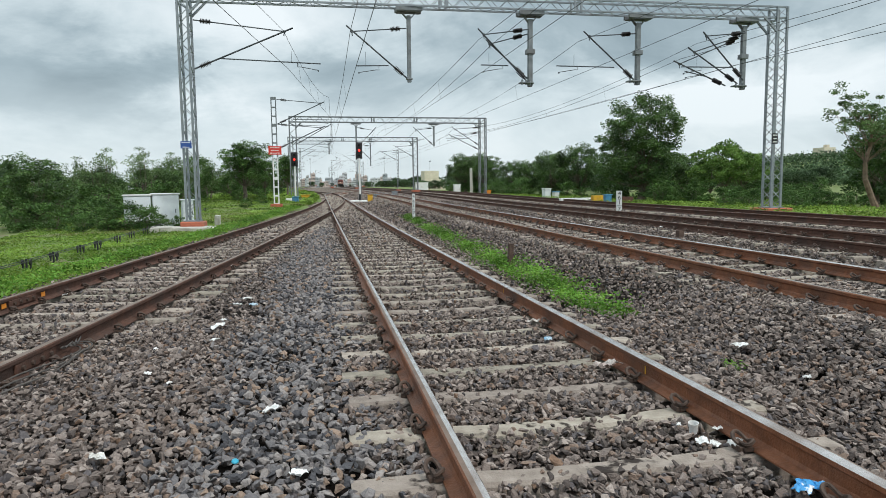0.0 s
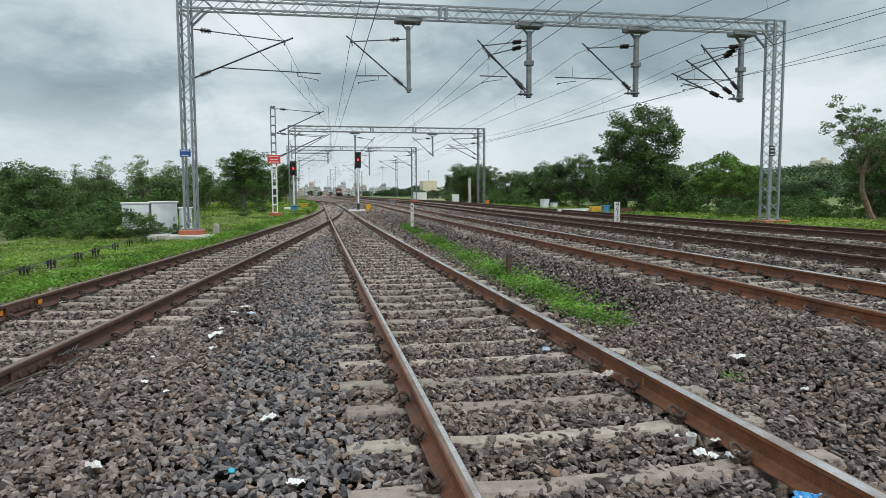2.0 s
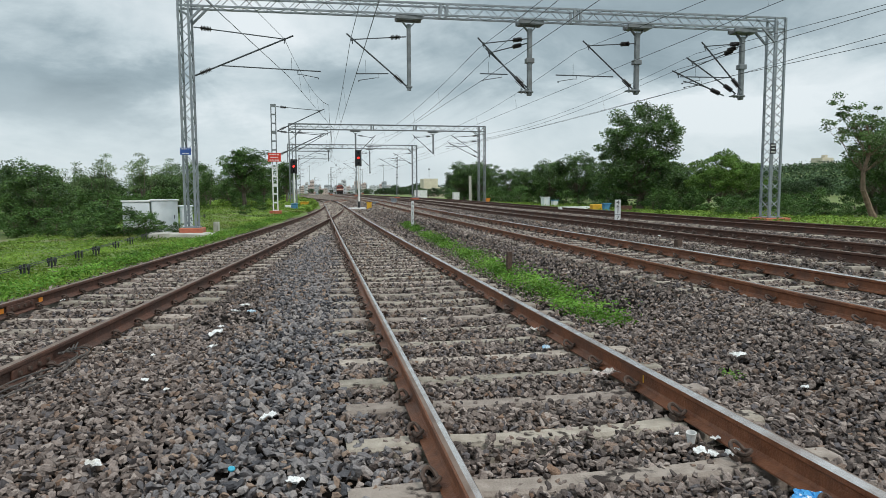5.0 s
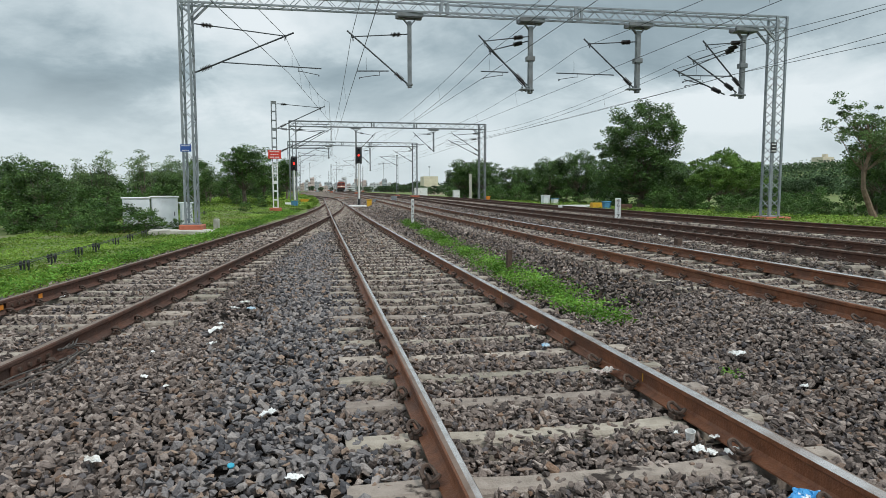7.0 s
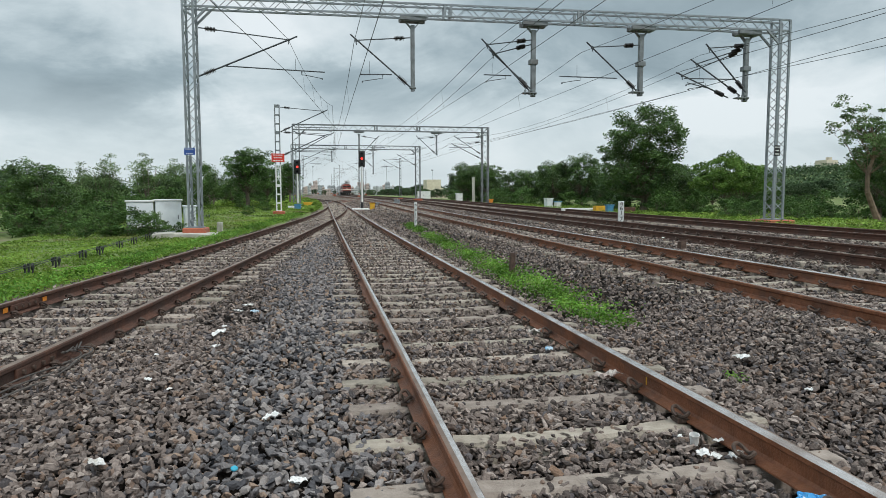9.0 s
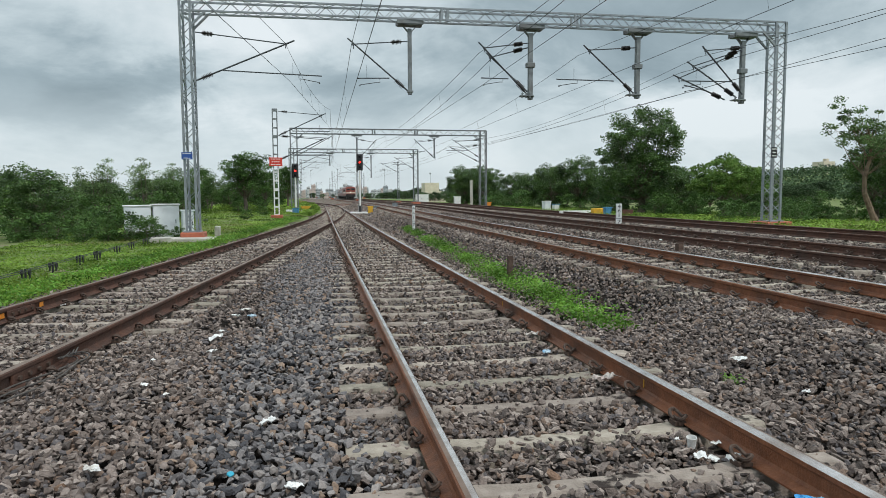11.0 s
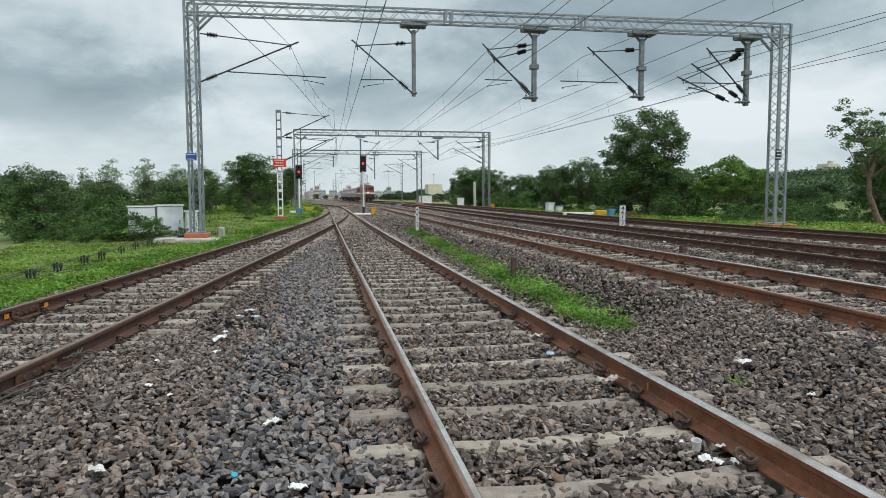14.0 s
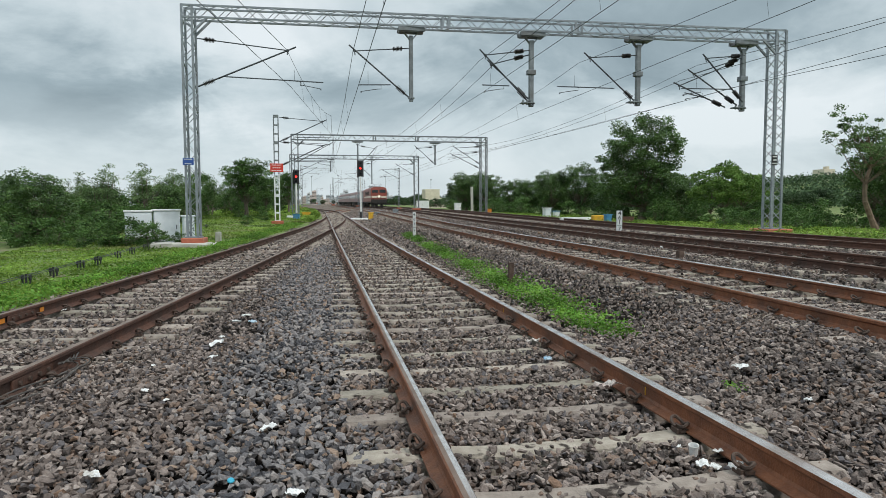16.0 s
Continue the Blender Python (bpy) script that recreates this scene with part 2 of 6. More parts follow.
GALV = mat("galvanised_steel", (0.21, 0.235, 0.255), (0.33, 0.36, 0.385), 5, 0.5, 0.4, 0.12, 40, (0.25, 0.26, 0.27), 1.4, (0.5, 0.8))
# same galvanised steel, its dimness against the bright sky put into the colour
BACKLIT_STEEL = mat("backlit_galvanised_steel", (0.16, 0.175, 0.185), (0.25, 0.27, 0.28), 5, 0.6, 0.35, 0.12, 40, (0.14, 0.135, 0.13), 1.4, (0.5, 0.8))
DARK_STEEL = mat("dark_galvanised_tube", (0.05, 0.056, 0.062), (0.10, 0.11, 0.12), 8, 0.5, 0.4, 0.1, 40)
PORCELAIN = mat("brown_black_insulator", (0.018, 0.015, 0.015), (0.035, 0.028, 0.026), 20, 0.3, 0, 0.05, 40)
WIRE = mat("copper_wire", (0.045, 0.05, 0.05), (0.08, 0.085, 0.087), 8, 0.6, 0.3, 0)
RED_OXIDE = mat("red_oxide_plinth", (0.36, 0.10, 0.06), (0.47, 0.15, 0.085), 5, 0.85, 0, 0.3, 30, (0.30, 0.16, 0.12), 1.8, (0.5, 0.75))
OLD_CONCRETE = mat("weathered_concrete", (0.40, 0.38, 0.34), (0.56, 0.54, 0.49), 4, 0.9, 0, 0.4, 35, (0.28, 0.26, 0.22), 1.5, (0.5, 0.75))
SOIL = mat("grass_soil", (0.085, 0.135, 0.03), (0.165, 0.22, 0.055), 1.6, 0.95, 0, 0.6, 25, (0.17, 0.15, 0.085), 0.45, (0.5, 0.68))
WHITE_PAINT = mat("white_paint", (0.70, 0.71, 0.70), (0.82, 0.82, 0.80), 5, 0.5, 0, 0.08, 40, (0.55, 0.53, 0.48), 2.5, (0.55, 0.8))
BLACK_PAINT = mat("black_paint", (0.015, 0.015, 0.017), (0.035, 0.035, 0.037), 8, 0.5, 0, 0.05, 40)


# ---- shaping helpers ----
def smooth_curve(pts):
    """A smooth x over y through a few (y, x) knots."""
    ys = np.array([a for a, _ in pts], float)
    xs = np.array([b for _, b in pts], float)
    m = np.gradient(xs, ys)

    def f(y):
        y = np.asarray(y, float)
        i = np.clip(np.searchsorted(ys, y) - 1, 0, len(ys) - 2)
        h = ys[i + 1] - ys[i]
        t = np.clip((y - ys[i]) / h, -3, 4)
        inside = (t >= 0) & (t <= 1)
        c = (2 * t**3 - 3 * t**2 + 1) * xs[i] + (t**3 - 2 * t**2 + t) * h * m[i] + (-2 * t**3 + 3 * t**2) * xs[i + 1] + (t**3 - t**2) * h * m[i + 1]
        line = np.where(t < 0, xs[i] + m[i] * (y - ys[i]), xs[i + 1] + m[i + 1] * (y - ys[i + 1]))
        return np.where(inside, c, line)
    return f


rise_curve = smooth_curve([(-60, 0), (0, 0), (20, 0), (34, 0.06), (48, 0.18), (66, 0.34), (95, 0.48), (124, 0.58), (180, 0.82), (240, 1.2),
                           (300, 1.5), (400, 1.75), (600, 1.9), (3000, 1.9)])


def rise(y):
    """The line climbs gently beyond the points."""
    return rise_curve(y)


def part(name, bm, material, parent, label=""):
    me = bpy.data.meshes.new(name)
    bm.to_mesh(me)
    bm.free()
    for m in material if isinstance(material, (list, tuple)) else [material]:
        me.materials.append(m)
    ob = new(name, me)
    if parent is not None:
        ob.parent = parent
    if label:
        tagged(ob, label)
    return ob


def from_arrays(name, verts, faces, material, parent=None, smooth=False):
    """One mesh from an array of points and one of equal-sided faces."""
    verts, faces = np.asarray(verts, np.float32), np.asarray(faces, np.int32)
    me = bpy.data.meshes.new(name)
    n, k = faces.shape
    me.vertices.add(len(verts))
    me.vertices.foreach_set("co", verts.ravel())
    me.loops.add(n * k)
    me.loops.foreach_set("vertex_index", faces.ravel())
    me.polygons.add(n)
    me.polygons.foreach_set("loop_start", np.arange(0, n * k, k, dtype=np.int32))
    me.update(calc_edges=True)
    for p in material if isinstance(material, (list, tuple)) else [material]:
        me.materials.append(p)
    me.polygons.foreach_set("use_smooth", np.full(n, smooth, bool))
    ob = new(name, me)
    if parent is not None:
        ob.parent = parent
    return ob


def thing(name, x, y, z, rz=0, label="", category="", group="", kind=""):
    ob = new(name)
    ob.matrix_basis = pose(x, y, z, 0, 0, rz)
    return tagged(ob, label, category, group, kind)


def box(bm, cx, cy, cz, sx, sy, sz, bevel=0.0, m=None):
    """A box by its middle and its sizes, with its edges broken."""
    r = bmesh.ops.create_cube(bm, size=1, matrix=(m or Matrix()) @ Matrix.Translation((cx, cy, cz)) @ Matrix.Diagonal((sx, sy, sz, 1)))
    if bevel:
        es = {e for v in r["verts"] for e in v.link_edges}
        bmesh.ops.bevel(bm, geom=list(es), offset=bevel, segments=1, affect="EDGES")
    return r["verts"]


def rod(bm, a, b, r1, r2=None, seg=6):
    """A round bar from a to b."""
    a, b = Vector(a), Vector(b)
    d = b - a
    q = d.to_track_quat("Z", "Y").to_matrix().to_4x4()
    bmesh.ops.create_cone(bm, cap_ends=True, segments=seg, radius1=r1, radius2=r1 if r2 is None else r2, depth=d.length,
                          matrix=Matrix.Translation((a + b) / 2) @ q)


def bar(bm, a, b, w, h=None):
    """A square bar from a to b."""
    a, b = Vector(a), Vector(b)
    d = b - a
    q = d.to_track_quat("Z", "Y").to_matrix().to_4x4()
    bmesh.ops.create_cube(bm, size=1, matrix=Matrix.Translation((a + b) / 2) @ q @ Matrix.Diagonal((w, h or w, d.length, 1)))


def tube(bm, pts, r, seg=6):
    """A bent round bar through pts."""
    rings = []
    pts = [Vector(p) for p in pts]
    for i, p in enumerate(pts):
        d = (pts[min(i + 1, len(pts) - 1)] - pts[max(i - 1, 0)]).normalized()
        u = d.cross(Vector((0.31, 0.2, 0.93))).normalized()
        v = d.cross(u)
        rings.append([bm.verts.new(p + r * (math.cos(2 * math.pi * k / seg) * u + math.sin(2 * math.pi * k / seg) * v)) for k in range(seg)])
    for a, b in zip(rings, rings[1:]):
        for k in range(seg):
            bm.faces.new((a[k], a[(k + 1) % seg], b[(k + 1) % seg], b[k]))
    bm.faces.new(rings[0])
    bm.faces.new(rings[-1][::-1])
    bmesh.ops.recalc_face_normals(bm, faces=bm.faces[:])


# ---- the tracks' lines ----
RAIL_H, GAUGE = 0.18, 1.745
MAIN_X = 1.513


def left_x(y):
    """The joining track: straight to the crossing nose, then a curve into the main one."""
    y = np.asarray(y, float)
    t = np.clip(y - 36, 0, 34.46)
    return np.where(y < 36, -0.21 + 0.1 * (y - 36), -0.21 + 0.1 * t - 0.1 * t * t / 68.92)


main_x = smooth_curve([(-60, MAIN_X), (40, MAIN_X), (70, MAIN_X), (84, MAIN_X + 0.05), (96, 2.3), (112, 4.2), (126, 5.6), (140, 6.2), (160, 6.25), (180, 6.0), (200, 5.6)])
branch_x = smooth_curve([(82, MAIN_X), (92, MAIN_X - 0.1), (104, 0.9), (122, -0.7), (140, -2.4), (165, -4.0), (200, -5.0), (300, -6.0), (900, -8.0)])
first_x = smooth_curve([(-30, 5.3), (0, 6.02), (6, 6.16), (11, 6.28), (20, 6.48), (35, 6.62), (70, 6.65), (100, 6.9), (124, 7.1), (168, 6.2), (240, 4.8), (300, 5.6), (354, 7.0), (436, 10.3), (600, 17.8), (900, 32)])
second_x = smooth_curve([(-30, 8.8), (0, 9.4), (8, 9.7), (14, 10.0), (22, 10.3), (40, 10.45), (64, 10.6), (100, 10.8), (124, 10.95), (168, 10.3), (240, 9.0), (300, 9.8), (354, 11.2), (436, 14.5), (600, 22), (900, 36)])
third_x = smooth_curve([(-30, 13.6), (0, 14.0), (15, 14.5), (30, 14.7), (64, 14.6), (100, 15.1), (124, 15.4), (168, 14.5), (240, 13.2), (300, 14.0), (354, 15.4), (436, 18.7), (600, 26), (900, 40)])
TOP = {"left": 0.18, "main": 0.18, "first": 0.37, "second": 0.48, "third": 0.52}


def bed(x, y):
    """The height of the ballast's surface: level with the sleepers of each track."""
    x, y = np.asarray(x, float), np.asarray(y, float)
    d = x - first_x(y)
    lift = np.interp(d, [-3.4, -2.6, -1.9, -1.3, -0.96, -0.8, 0.8, 0.96, 1.9, 2.4, 2.95, 3.15, 4.65, 4.9, 6.4, 7.0, 11.0],
                     [-0.02, -0.04, 0.10, 0.208, 0.222, 0.185, 0.185, 0.222, 0.245, 0.318, 0.318, 0.288, 0.288, 0.31, 0.315, 0.335, 0.325])
    lift = np.where(x < 2.9, 0.0, lift)
    lift = np.where((x >= 2.9) & (d < -3.0), -0.03, lift)
    ridge = 0.05 * np.exp(-((x - (left_x(y) + 2.1)) / 0.55) ** 2) * (y < 30)
    return lift + rise(y) + ridge


def edge_left(y):
    y = np.asarray(y, float)
    return np.where(y < 80, left_x(y) - 1.75, np.minimum(-0.3, branch_x(y) - 2.0))


def edge_right(y):
    return third_x(y) + 2.1


# ---- ground sheet ----
def land(x, y):
    """The height of the grassy ground beside the line, out to the horizon."""
    x, y = np.asarray(x, float), np.asarray(y, float)
    left = -0.02 - 0.75 * np.clip((-x - 9) / 14, 0, 1) + 0.55 * np.clip((y - 26) / 25, 0, 1) * np.exp(-((x + 7) / 5) ** 2)
    right = 0.26 - 0.5 * np.clip((x - 19) / 20, 0, 1)
    hill = 9.5 * np.exp(-((x - 195) / 62) ** 2 - ((y - 215) / 70) ** 2)
    z = np.where(x < 2, left, right) + rise(y) + hill
    return z + 0.10 * np.sin(x * 0.31 + 1.7) * np.sin(y * 0.27) * np.clip((np.abs(x - 5) - 13) / 6, 0, 1)


def in_track(x, y):
    """Within the sleepers' length of a track, where the stones lie lower."""
    return np.minimum.reduce([np.abs(x - f(y)) for f in (main_x, left_x, first_x, second_x)]) < 1.45


def grid_mesh(name, xs, ys, fx, fz, material):
    nx, ny = len(xs), len(ys)
    X, Y = np.meshgrid(xs, ys)
    PX = fx(X, Y)
    P = np.stack([PX, Y, fz(PX, Y)], -1).reshape(-1, 3)
    i = (np.arange(ny - 1)[:, None] * nx + np.arange(nx - 1)[None, :]).ravel()
    F = np.stack([i, i + 1, i + nx + 1, i + nx], -1)
    return from_arrays(name, P, F, material, smooth=True)


def steps(*runs):
    out = []
    for a, b, s in runs:
        out += list(np.arange(a, b, s))
    return np.array(out + [runs[-1][1]], float)


ground_x = steps((-2500, -300, 200), (-300, -60, 20), (-60, -20, 4), (-20, 30, 1.0), (30, 80, 4), (80, 400, 12), (400, 2500, 150))
ground_y = steps((-200, -20, 20), (-20, 60, 1.0), (60, 140, 4), (140, 420, 14), (420, 3000, 130))


def ground_z(x, y):
    under = (x > edge_left(y) + 0.5) & (x < edge_right(y) - 0.5)
    return np.where(under, np.minimum(land(x, y), bed(x, y)) - 0.35, land(x, y))


ground = grid_mesh("ground", ground_x, ground_y, lambda x, y: x, ground_z, SOIL)
tagged(ground, "green grassy ground with bare earth patches", "ground", kind="structure")

bed_s = np.linspace(0, 1, 120)


def bed_x(s, y):
    return edge_left(y) - 0.25 + s * (edge_right(y) - edge_left(y) + 0.5)


def bed_z(x, y):
    side = np.minimum(x - edge_left(y), edge_right(y) - x)
    drop = np.clip(0.25 - side, 0, 0.5) * 0.5
    rough = 0.012 * np.sin(x * 9.1 + 2 * np.sin(y * 3.3)) * np.sin(y * 7.7 + x)
    return bed(x, y) - 0.125 - drop + rough - 0.02 * in_track(x, y)


ballast_bed = grid_mesh("ballast_bed", bed_s, steps((-9, 47.9, 0.35)), bed_x, bed_z, GAP_SHADE)
back_bed = grid_mesh("ballast_bed_back", bed_s, steps((-40, -9, 1.0)), bed_x, lambda x, y: bed_z(x, y) + 0.075, GRAVEL)
tagged(back_bed, "grey brown crushed stone ballast bed behind", "ballast", kind="structure")
tagged(ballast_bed, "ballast bed coloured dark as the shade between the loose stones", "ballast", kind="structure")
far_bed = grid_mesh("ballast_bed_far", bed_s, steps((47.9, 120, 2), (120, 900, 12)), bed_x, lambda x, y: bed_z(x, y) + 0.085, GRAVEL)
tagged(far_bed, "grey brown crushed stone ballast bed further along", "ballast", kind="structure")


# ---- rails, sleepers, clips ----
PROFILE = [(-0.075, 0.008), (0.075, 0.008), (0.075, 0.018), (0.02, 0.036), (0.009, 0.055), (0.009, 0.125), (0.034, 0.143), (0.036, 0.170), (0.028, 0.180), (0.0, 0.1815),
           (-0.028, 0.180), (-0.036, 0.170), (-0.034, 0.143), (-0.009, 0.125), (-0.009, 0.055), (-0.02, 0.036), (-0.075, 0.018)]


def rail(fx, side, top, y0, y1, parent, body, name="rail", drop=0.0):
    """One rail swept along its track: its running face is polished, the rest rusts."""
    ys = steps((y0, min(y1, 130), 1.0), (min(y1, 130), y1, 8.0)) if y1 > 130 else steps((y0, y1, 1.0))
    xs = fx(ys)
    slope = np.gradient(xs, ys)
    n = np.sqrt(1 + slope**2)
    ax, ay = 1 / n, -slope / n
    px, py = xs + side * GAUGE / 2 * ax, ys + side * GAUGE / 2 * ay
    base = top - RAIL_H + rise(ys) + drop
    crown = -0.002 if side < 0 else 0.014
    P = np.array([[(px[i] + (u if v < 0.1812 else crown) * ax[i], py[i] + (u if v < 0.1812 else crown) * ay[i], base[i] + v) for u, v in PROFILE] for i in range(len(ys))]).reshape(-1, 3)
    k = len(PROFILE)
    F = [(i * k + a, i * k + (a + 1) % k, (i + 1) * k + (a + 1) % k, (i + 1) * k + a) for i in range(len(ys) - 1) for a in range(k)]
    ob = from_arrays(name, P, F, [body, BROWN_TOP, POLISH], parent)
    idx = np.zeros(len(F), np.int32)
    idx.reshape(-1, k)[:, 8:10] = 1
    if body is RUST:
        band = slice(7, 9) if side < 0 else slice(9, 11)
        idx.reshape(-1, k)[:, band] = 2
    ob.data.polygons.foreach_set("material_index", idx)
    return ob


def sleeper_mesh(length=2.75):
    """A prestressed concrete sleeper: waisted, with sloped shoulders and broken edges."""
    secs = [(-length / 2, 0.088, 0.0), (-0.95, 0.098, 0.0), (-0.45, 0.082, -0.022), (0.45, 0.082, -0.022), (0.95, 0.098, 0.0), (length / 2, 0.088, 0.0)]
    P, F = [], []
    for x, w, t in secs:
        P += [(x, -w - 0.045, -0.21), (x, w + 0.045, -0.21), (x, w, t - 0.02), (x, w - 0.02, t), (x, -w + 0.02, t), (x, -w, t - 0.02)]
    for i in range(len(secs) - 1):
        F += [(i * 6 + a, i * 6 + (a + 1) % 6, i * 6 + 6 + (a + 1) % 6, i * 6 + 6 + a) for a in range(6)]
    me = bpy.data.meshes.new("sleeper")
    me.from_pydata(P, [], [f[::-1] for f in F] + [tuple(range(6)), tuple(range(30, 36))[::-1]])
    me.materials.append(CONCRETE)
    return me


def clip_mesh():
    """An e-shaped spring clip of round bar."""
    bm = bmesh.new()
    knots = [Vector(p) for p in ((0.108, -0.05, 0.045), (0.108, 0.045, 0.045), (0.098, 0.088, 0.062), (0.07, 0.092, 0.088), (0.05, 0.055, 0.082), (0.052, 0.0, 0.058),
                                 (0.062, -0.05, 0.078), (0.092, -0.088, 0.108), (0.135, -0.078, 0.104), (0.156, -0.03, 0.072), (0.152, 0.03, 0.05))]
    pts = []
    for k in range(len(knots) - 1):
        a, b, c, d = knots[max(k - 1, 0)], knots[k], knots[k + 1], knots[min(k + 2, len(knots) - 1)]
        for f in (0, 0.25, 0.5, 0.75):
            pts.append(0.5 * (2 * b + (c - a) * f + (2 * a - 5 * b + 4 * c - d) * f**2 + (3 * b - a - 3 * c + d) * f**3))
    pts.append(knots[-1])
    tube(bm, [(0.05 + (p.x - 0.05) * 0.72, p.y * 0.66, p.z * 0.66 + 0.012) for p in pts], 0.012, 6)
    box(bm, 0.095, -0.005, 0.012, 0.05, 0.08, 0.03)
    box(bm, 0.075, 0.0, 0.02, 0.05, 0.11, 0.02)
    me = bpy.data.meshes.new("rail_clip")
    bm.to_mesh(me)
    bm.free()
    me.materials.append(CLIP)
    return me


SLEEPER, CLIP_ME = sleeper_mesh(), clip_mesh()


def track(name, fx, top, y0, y1, label, body, sleepers_to, clips_to, first=0.0, spacing=0.655, shift=0.0):
    t = thing(name, 0, 0, 0, 0, label, "railway track", "parallel tracks", "structure")
    for side in (-1, 1):
        rail(fx, side, top, y0, y1, t, body)
    y, far = first - 55 * spacing if y0 < 0 else first, []
    while y < min(y1, 130):
        x = float(fx(y))
        turn = -math.degrees(math.atan(float(fx(y + 0.5) - fx(y - 0.5))))
        j = random.uniform(-0.03, 0.03)
        m = pose(x + shift + random.uniform(-0.03, 0.03), y + j, top - RAIL_H + float(rise(y)) + random.uniform(-0.006, 0.004), 0, 0, turn + random.uniform(-0.6, 0.6))
        if -4 < y < sleepers_to:
            s = new("sleeper", SLEEPER)
            s.parent = t
            s.matrix_basis = m
            if y < clips_to:
                for sx in (-GAUGE / 2, GAUGE / 2):
                    for flip in (0, 180):
                        c = new("rail_clip", CLIP_ME)
                        c.parent = s
                        c.matrix_basis = pose(sx, 0.0, 0.0, 0, 0, flip + random.uniform(-5, 5))
        else:
            far.append(m)
        y += spacing
    if far:
        V = np.array([v.co for v in SLEEPER.vertices])
        quads = [tuple(p.vertices) for p in SLEEPER.polygons if len(p.vertices) == 4]
        P, F = [], []
        for i, m in enumerate(far):
            R = np.array(m.to_3x3())
            P.append(V @ R.T + np.array(m.translation))
            F += [tuple(a + i * len(V) for a in q) for q in quads]
        tagged(from_arrays("far_sleepers", np.concatenate(P), F, CONCRETE, t), kind="stuff")
    return t


main_track = track("main_track", main_x, TOP["main"], -38, 200, "broad gauge track with rusty brown rails on concrete sleepers", RUST, 62, 42, -1.48)
left_track = track("joining_track", left_x, TOP["left"], -38, 70, "broad gauge track joining the next one, dark rusty rails", DULL_RUST, 60, 36, -1.9)
first_track = track("first_line", first_x, TOP["first"], -38, 700, "broad gauge running line with brown rails on concrete sleepers", RUST, 56, 40, -1.2)
second_track = track("second_line", second_x, TOP["second"], -38, 700, "broad gauge running line that carries the train", DULL_RUST, 40, 26, -1.0)
third_track = track("third_line", third_x, TOP["third"], -38, 700, "outermost broad gauge line beside the trees", DULL_RUST, 30, 0, -1.0)
branch_track = track("branch_track", branch_x, TOP["main"], 82, 500, "branch track leaving at the far points", DULL_RUST, 0, 0, 83)


# ---- loose ballast stones ----
def crushed_kinds(count, points, seed):
    """Shapes of crushed rock: the hulls of a few points each, angular, with flat faces."""
    rng = np.random.default_rng(seed)
    kinds = []
    for _ in range(count):
        p = rng.normal(size=(points, 3))
        p /= np.linalg.norm(p, axis=1, keepdims=True) ** 0.85
        p = np.clip(p, -1.0, 1.0) * rng.uniform(0.8, 1.15, 3)
        bm = bmesh.new()
        vs = [bm.verts.new(v) for v in p]
        bmesh.ops.convex_hull(bm, input=vs)
        bmesh.ops.delete(bm, geom=[v for v in bm.verts if not v.link_faces], context="VERTS")
        bmesh.ops.triangulate(bm, faces=bm.faces[:])
        bmesh.ops.recalc_face_normals(bm, faces=bm.faces[:])
        bm.verts.index_update()
        kinds.append((np.array([v.co[:] for v in bm.verts]), np.array([[v.index for v in f.verts] for f in bm.faces])))
        bm.free()
    return kinds


CRUSHED, CRUSHED_PLAIN = crushed_kinds(60, 11, 77), crushed_kinds(40, 8, 78)


